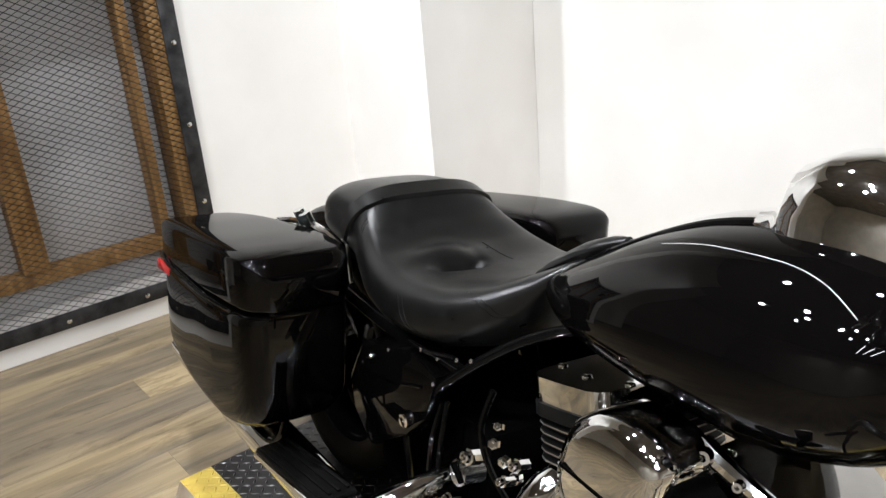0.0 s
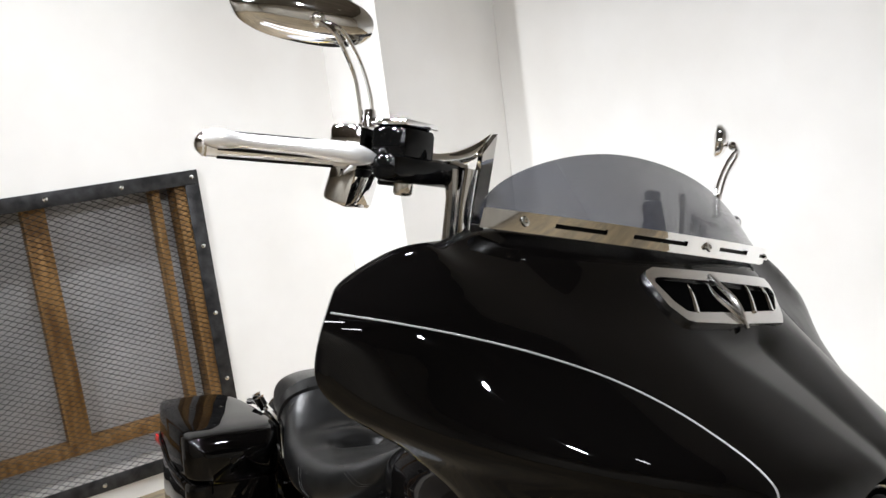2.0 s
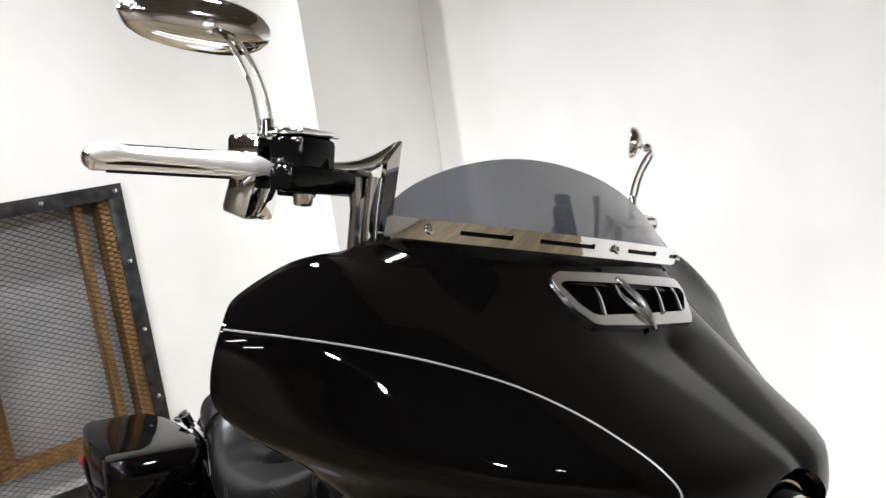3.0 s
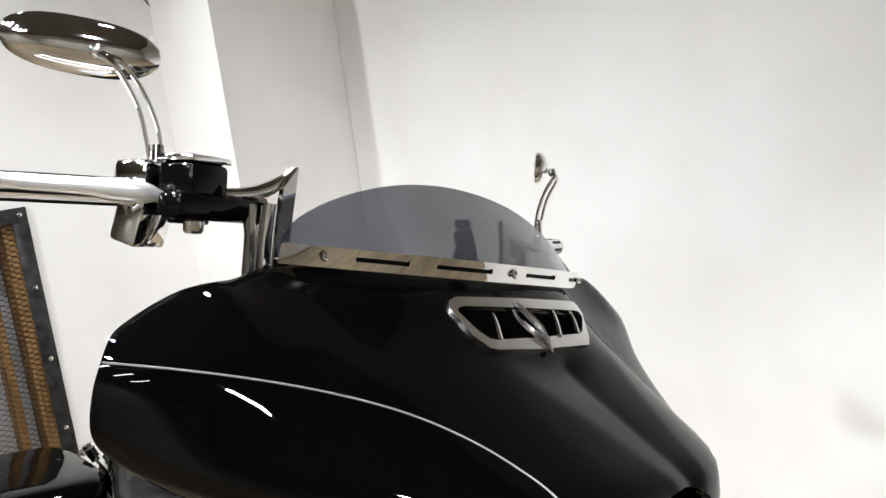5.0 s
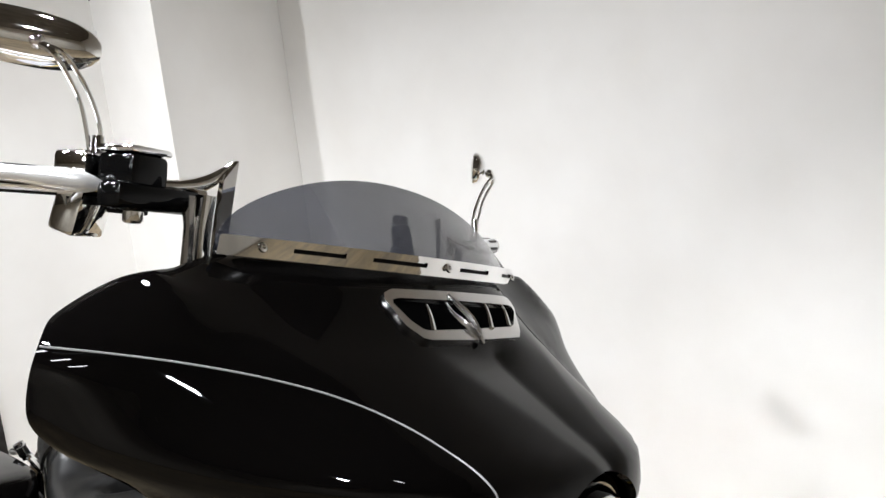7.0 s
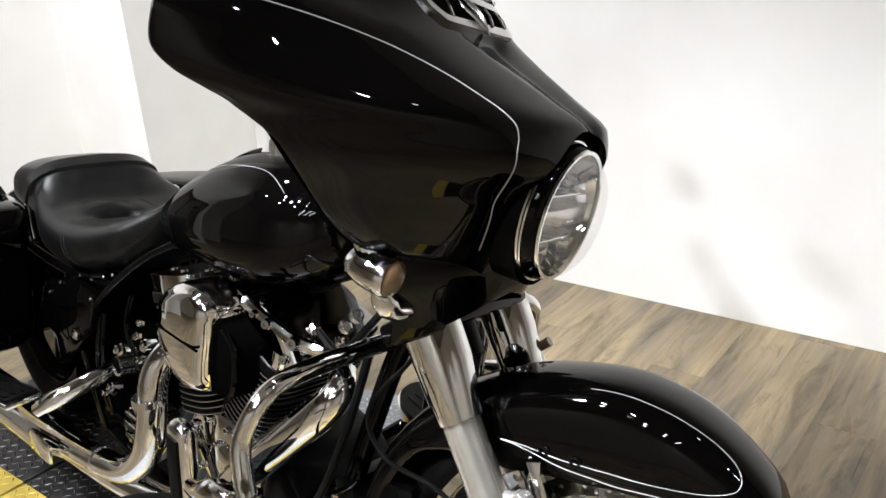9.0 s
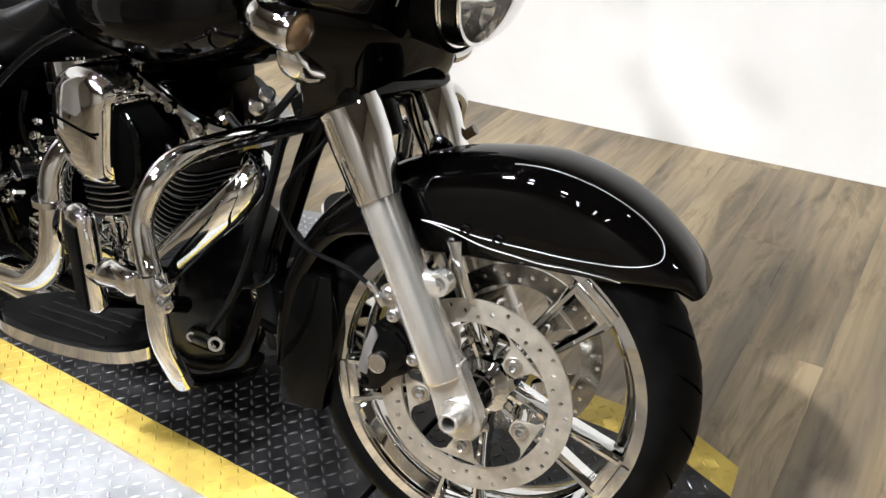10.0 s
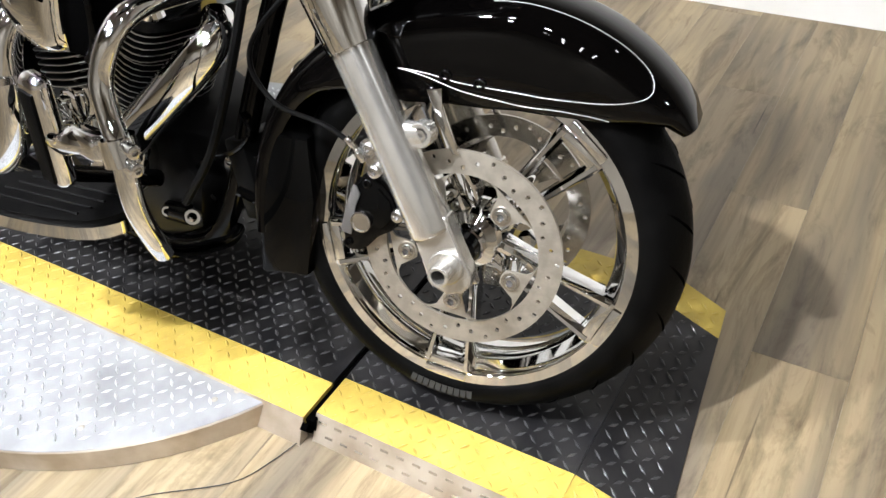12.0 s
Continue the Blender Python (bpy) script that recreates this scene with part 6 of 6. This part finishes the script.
    # small bright screws along the side cover and lower tank edge
    for x, y, z in ((0.60, -0.200, 0.575), (0.645, -0.196, 0.590), (0.56, -0.205, 0.575), (0.675, -0.192, 0.600), (0.46, -0.206, 0.535), (0.40, -0.206, 0.50), (0.60, -0.206, 0.535)):
        bm = B()
        bolt_head(bm, (x, y, z), (0, -1, 0.3), 0.0035, 0.003)
        part("screw", bm, SATIN, f)
    bm = B()
    tube(bm, [(0.52, -0.203, 0.573), (0.58, -0.203, 0.578), (0.64, -0.198, 0.592)], 0.004, 8)
    part("seat_edge_rail", bm, SEMIGLOSS, f)
    # chrome brace over the front rocker cover, with its bolts
    bm = B()
    tube(bm, [(1.045, -0.150, 0.648), (1.075, -0.152, 0.640), (1.136, -0.150, 0.624), (1.192, -0.140, 0.606), (1.235, -0.125, 0.602)], [0.013, 0.012, 0.010, 0.012, 0.009], 10, 4)
    tube(bm, [(1.150, -0.148, 0.620), (1.165, -0.146, 0.590), (1.172, -0.140, 0.555)], [0.010, 0.008, 0.010], 8, 4)
    brace = part("engine_brace", bm, CHROME, f, "chrome engine brace")
    for x, y, z, r in ((1.060, -0.163, 0.644, 0.009), (1.136, -0.160, 0.626, 0.008), (1.192, -0.152, 0.608, 0.010), (1.168, -0.152, 0.575, 0.008), (1.104, -0.162, 0.634, 0.006)):
        bm = B()
        turned(bm, [(0.0, 0.003), (r * 0.4, 0.003), (r * 0.45, 0.008), (r * 0.85, 0.008), (r, 0.005), (r * 1.2, 0.001), (r * 1.25, -0.004)], (x, y, z), (0.3, -0.9, 0.2), 12)
        part("bolt", bm, CHROME, brace, angle=25)
    # coolant plug and short pipe between the cylinders
    bm = B()
    turned(bm, [(0.0, 0.0), (0.016, 0.0), (0.019, -0.004), (0.019, -0.050), (0.014, -0.054), (0.014, -0.085)], (1.062, -0.128, 0.602), (0.9, -0.2, 0.15), 20)
    part("sensor_housing", bm, CALIPERGREY, f, angle=25)
    for x, y, z in ((1.272, -0.115, 0.650), (1.292, -0.112, 0.672)):
        bm = B()
        turned(bm, [(0.0, 0.006), (0.007, 0.006), (0.009, 0.002), (0.0115, 0.000), (0.0115, -0.012), (0.008, -0.014)], (x, y, z), (0.7, -0.5, 0.4), 12)
        part("cable_end", bm, SATIN, f, angle=25)
    # drain plug with a chrome collar, and the looped breather hose
    bm = B()
    rod(bm, (1.085, -0.115, 0.205), (1.150, -0.120, 0.221), 0.018, 16)
    plug = part("filter_body", bm, SEMIGLOSS, f)
    for x, r in ((1.092, 0.009), (1.152, 0.0135)):
        bm = B()
        turned(bm, [(r * 0.3, 0.002), (r * 0.6, 0.009), (r * 0.95, 0.009), (r * 1.08, 0.003), (r * 1.05, -0.006)], (x, -0.126 if x < 1.1 else -0.121, 0.212 if x < 1.1 else 0.2215), (0.6, -0.75, 0.25), 18)
        part("collar", bm, CHROME, plug, angle=25)
    bm = B()
    tube(bm, [(1.179, -0.092, 0.2475), (1.155, -0.095, 0.262), (1.139, -0.096, 0.2786), (1.155, -0.096, 0.305), (1.1847, -0.096, 0.3275), (1.235, -0.100, 0.352), (1.2674, -0.100, 0.3764), (1.285, -0.098, 0.4036), (1.267, -0.095, 0.424)], 0.0042, 8, 5)
    part("hose", bm, SEMIGLOSS, f)
    # nuts and studs low on the gearbox side
    for x, y, z, r in ((0.786, -0.190, 0.493, 0.0075), (0.757, -0.188, 0.452, 0.006), (0.628, -0.190, 0.352, 0.007), (0.600, -0.190, 0.330, 0.006), (0.672, -0.188, 0.446, 0.0095)):
        bm = B()
        turned(bm, [(0.0, 0.004), (r * 0.5, 0.004), (r * 0.55, 0.010), (r * 0.9, 0.009), (r, 0.003), (r * 1.35, 0.001), (r * 1.4, -0.020)], (x, y, z), (0.15, -0.95, 0.3), 9)
        part("stud_nut", bm, CHROME, f, angle=20)
    # horn bracket piece beside the steering head
    bm = B()
    prism(bm, [(1.335, 0.735), (1.36, 0.74), (1.375, 0.705), (1.385, 0.70), (1.38, 0.685), (1.355, 0.69)], -0.115, -0.108, 0.002)
    part("bracket", bm, BRUSHED, f)
    # side stand on the far side
    bm = B()
    tube(bm, [(0.95, 0.14, 0.14), (0.98, 0.20, 0.10), (1.00, 0.265, 0.077)], [0.014, 0.013, 0.012], 10)
    block(bm, (0.07, 0.05, 0.012), Matrix.Translation((1.0, 0.27, 0.0745)) @ pose(0, 0, 0, 8, 0, 0), 0.004)
    part("side_stand", bm, CHROME, f)
    return f


chassis()


def rear_end():
    c = Vector((0, 0, 0.322))
    bm = B()
    half = [(0.200, -0.075), (0.215, -0.084), (0.240, -0.090), (0.262, -0.086), (0.280, -0.068), (0.290, -0.035), (0.293, 0.0)]
    turned(bm, half + [(r, -h) for r, h in half[-2::-1]], c, (0, 1, 0), 64, True)
    w = body_part("rear_wheel", bm, RUBBER, "rear wheel with wide black tyre")
    bm = B()
    turned(bm, [(0.203, -0.074), (0.190, -0.06), (0.182, 0.0), (0.190, 0.06), (0.203, 0.074), (0.196, 0.074), (0.176, 0.0), (0.196, -0.074)], c, (0, 1, 0), 48, True)
    part("rim", bm, SEMIGLOSS, w)
    for k in range(5):
        bm = B()
        rod(bm, polar(0.03, 72 * k, 0, c), polar(0.185, 72 * k, 0, c), 0.02, 10)
        part("spoke", bm, SEMIGLOSS, w)
    rings = []
    for th in range(60, 216, 6):
        sec = []
        for k in range(15):
            a = math.pi * k / 14
            cc, ss = math.cos(a), math.sin(a)
            sec.append((0.255 + 0.075 * abs(ss) ** 0.7, -0.115 * math.copysign(abs(cc) ** 0.6, cc)))
        rings.append([polar(r, th, y, c) for r, y in sec] + [polar(r - 0.004, th, y * 0.96, c) for r, y in sec[::-1]])
    bm = B()
    skin(bm, rings)
    body_part("rear_fender", bm, PAINT, "gloss black rear fender", 50)
    for s in (-1, 1):
        bm = B()
        tube(bm, [(0.20, s * 0.16, 0.625), (0.10, s * 0.172, 0.645), (0.0, s * 0.172, 0.635), (-0.10, s * 0.17, 0.61)], 0.008, 8)
        hw = body_part("docking_rail", bm, CHROME, "chrome docking hardware beside the seat")
        for x in (0.045, 0.075):
            bm = B()
            rod(bm, (x, s * 0.172, 0.640), (x - 0.004, s * 0.185, 0.668), 0.012)
            part("docking_point", bm, CHROME, hw)
        bm = B()
        prism(bm, [(0.235, 0.66), (0.255, 0.655), (0.275, 0.585), (0.262, 0.575)], s * 0.176, s * 0.186, 0.003)
        part("strap_bracket", bm, CHROME, hw)


rear_end()


# ---- lamps, floor crack, wall fittings ----
LAMPLIGHT = (0.960, 0.985, 1.035)


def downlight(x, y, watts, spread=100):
    """A round lamp sunk into the ceiling; also used for added fill."""
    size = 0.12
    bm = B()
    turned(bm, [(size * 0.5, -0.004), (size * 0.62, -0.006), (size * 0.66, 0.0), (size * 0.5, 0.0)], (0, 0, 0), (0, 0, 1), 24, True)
    ob = thing("downlight_or_fill", bm, BASEWHITE, "round white recessed ceiling downlight or added fill lamp, switched on", "light", "ceiling downlights")
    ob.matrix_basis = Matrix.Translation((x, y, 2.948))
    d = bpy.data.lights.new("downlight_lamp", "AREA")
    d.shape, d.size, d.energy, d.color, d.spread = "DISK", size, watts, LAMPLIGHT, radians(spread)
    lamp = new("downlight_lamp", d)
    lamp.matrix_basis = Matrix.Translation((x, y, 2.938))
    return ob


def track_spot(x, y, aim, watts, spread=90):
    """A spotlight head on a short stem, turned to what it lights."""
    head = Vector((x, y, 2.74))
    aim = Vector(aim)
    ax = (aim - head).normalized()
    bm = B()
    turned(bm, [(0.0, -0.16), (0.045, -0.16), (0.052, -0.15), (0.058, -0.01), (0.060, 0.0), (0.054, 0.0), (0.050, -0.02)], head, ax, 24)
    ob = thing("spotlight_or_fill", bm, BLACKSTEEL, "black ceiling spotlight or added fill spot, turned to motorcycle or wall, switched on", "light", "ceiling spotlights")
    bm = B()
    rod(bm, head - ax * 0.08, (x, y, 2.95), 0.010)
    part("stem", bm, BLACKSTEEL, ob)
    d = bpy.data.lights.new("spot_lamp", "AREA")
    d.shape, d.size, d.energy, d.color, d.spread = "DISK", 0.10, watts, LAMPLIGHT, radians(spread)
    lamp = new("spot_lamp", d)
    lamp.matrix_basis = look(head + ax * 0.004, aim)
    return ob


# Last four, east and south: unseen lamps added to brighten walls and chrome.
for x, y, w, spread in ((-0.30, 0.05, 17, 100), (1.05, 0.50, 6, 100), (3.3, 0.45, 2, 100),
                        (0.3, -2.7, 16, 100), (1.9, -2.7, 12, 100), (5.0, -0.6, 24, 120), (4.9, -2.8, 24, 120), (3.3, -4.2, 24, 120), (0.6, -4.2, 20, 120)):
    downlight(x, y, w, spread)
# The (3.4, -0.4) spot is added fill for the column's east side.
# The pair at x 0.3 and 0.95 splits one lamp to soften shadows.
for x, y, aim, w, spread in ((-0.7, -1.2, (-0.8, 1.0, 0.1), 15, 90), (0.3, -1.05, (1.88, 0.34, 0.0), 15, 62), (0.95, -1.45, (1.94, 0.30, 0.0), 15, 62), (0.9, -1.5, (0.5, 0.8, 0.3), 9, 80), (1.9, -1.6, (1.5, 1.0, 0.2), 2, 70), (3.4, -0.4, (-0.2, 1.0, 0.9), 6.5, 50),
                             (0.3, -1.4, (0.4, 0.2, 0.4), 6, 80), (0.0, -1.7, (0.3, 0.2, 0.4), 5, 80), (1.3, -1.3, (1.3, 0.2, 0.4), 2, 80), (1.3, -1.9, (1.3, 0.2, 0.4), 2, 80)):
    track_spot(x, y, aim, w, spread)
for k in range(3):
    bm = B()
    block(bm, (0.09, 1.2, 0.05), None, 0.01)
    fixture = thing("ceiling_strip_light", bm, BASEWHITE, "white linear ceiling light, switched on", "light", "ceiling strip lights")
    fixture.matrix_basis = Matrix.Translation((2.2 + 0.5 * k, -2.9, 2.92))
    d = bpy.data.lights.new("strip_lamp", "AREA")
    d.shape, d.size, d.size_y, d.energy, d.color = "RECTANGLE", 0.06, 1.15, 14, LAMPLIGHT
    lamp = new("strip_lamp", d)
    lamp.matrix_basis = Matrix.Translation((2.2 + 0.5 * k, -2.9, 2.89))

bm = B()
block(bm, (0.025, 0.055, 0.085), None, 0.006)
box = thing("wall_sensor", bm, BASEWHITE, "small white plastic sensor box on the wall", "sensor")
box.matrix_basis = Matrix.Translation((WX + 0.0135, 1.020, 1.705))
# Thin dark tube drawn along a crack in the floor.
bm = B()
tube(bm, [(1.405, -0.215, FLOOR + 0.003), (1.39, -0.27, FLOOR + 0.003), (1.36, -0.33, FLOOR + 0.003), (1.27, -0.40, FLOOR + 0.003), (1.2, -0.46, FLOOR + 0.003), (1.05, -0.53, FLOOR + 0.003), (0.9, -0.56, FLOOR + 0.003), (0.6, -0.75, FLOOR + 0.003)], 0.0009, 6, 5)
thing("floor_crack", bm, BLACKSTEEL, "thin dark crack line on the floor, drawn as a tube", "cable")

bm = B()
tube(bm, [(WX + 0.004, 0.965, 1.95), (WX + 0.004, 0.996, 1.906), (WX + 0.004, 1.020, 1.875), (WX + 0.004, 1.028, 1.862)], 0.0028, 6)
thing("wall_wire", bm, DARK, "short loose black wire hanging on the wall", "wire")


def wheeled_stand():
    """The foot of a grey stand that shows past the end of the screened wall."""
    bm = B()
    tube(bm, [(0, 0, 0.05), (0, 0, 1.1)], 0.016, 14, smooth=False)
    pole = tagged(part("wheeled_stand", bm, SATIN), "grey wheeled stand with metal pole on the floor", "stand")
    pole.matrix_basis = Matrix.Translation((-1.70, -0.93, FLOOR))
    for a in (20, 140, 260):
        c, sn = math.cos(radians(a)), math.sin(radians(a))
        bm = B()
        tube(bm, [(0, 0, 0.075), (0.10 * c, 0.10 * sn, 0.07), (0.19 * c, 0.19 * sn, 0.055)], [0.026, 0.022, 0.018], 10)
        leg_ = part("leg", bm, PANELGREY, pole)
        bm = B()
        turned(bm, [(0.0, -0.012), (0.022, -0.012), (0.025, -0.008), (0.025, 0.008), (0.022, 0.012), (0.0, 0.012)], (0.19 * c, 0.19 * sn, 0.026), (-sn, c, 0), 18)
        part("caster", bm, RUBBER, leg_)


wheeled_stand()


# ---- floor planks ----
def planks():
    rng = random.Random(4)
    width, length, gap = 0.152, 1.22, 0.0004
    shared = {}

    def plank_mesh(ln):
        key = round(ln, 2)
        if key not in shared:
            bm = B()
            block(bm, (width - gap, ln - gap, 0.012), Matrix.Translation((0, 0, -0.006)), 0.0002, 1)
            shared[key] = put("plank", bm, PLANK, False)
        return shared[key]

    verts, faces = [], []
    cols = [(-3.05 + width * (k + 0.5), k) for k in range(int(9.1 / width))]
    for x, k in cols:
        y = -5.05 - (k * 0.43 % length)
        while y < WY:
            a, b_ = max(y, -5.05), min(y + length, WY)
            y += length
            if b_ - a < 0.004 or (x < WX - 0.1 and a > -0.8):
                continue
            near = -1.6 < x < 3.4 and b_ > -1.2
            if near:
                ob = new("plank", plank_mesh(b_ - a))
                ob.parent = floor
                ob.matrix_basis = Matrix.Translation((x, (a + b_) / 2, FLOOR + rng.uniform(-0.0001, 0.0001)))
            else:
                q = len(verts)
                verts += [(x - width / 2, a, FLOOR), (x + width / 2 - gap, a, FLOOR), (x + width / 2 - gap, b_ - gap, FLOOR), (x - width / 2, b_ - gap, FLOOR)]
                faces.append((q, q + 1, q + 2, q + 3))
    me = bpy.data.meshes.new("far_planks")
    me.from_pydata(verts, [], faces)
    me.materials.append(PLANK)
    ob = new("far_planks", me)
    ob.parent = floor
    ob["kind"] = "stuff"


planks()
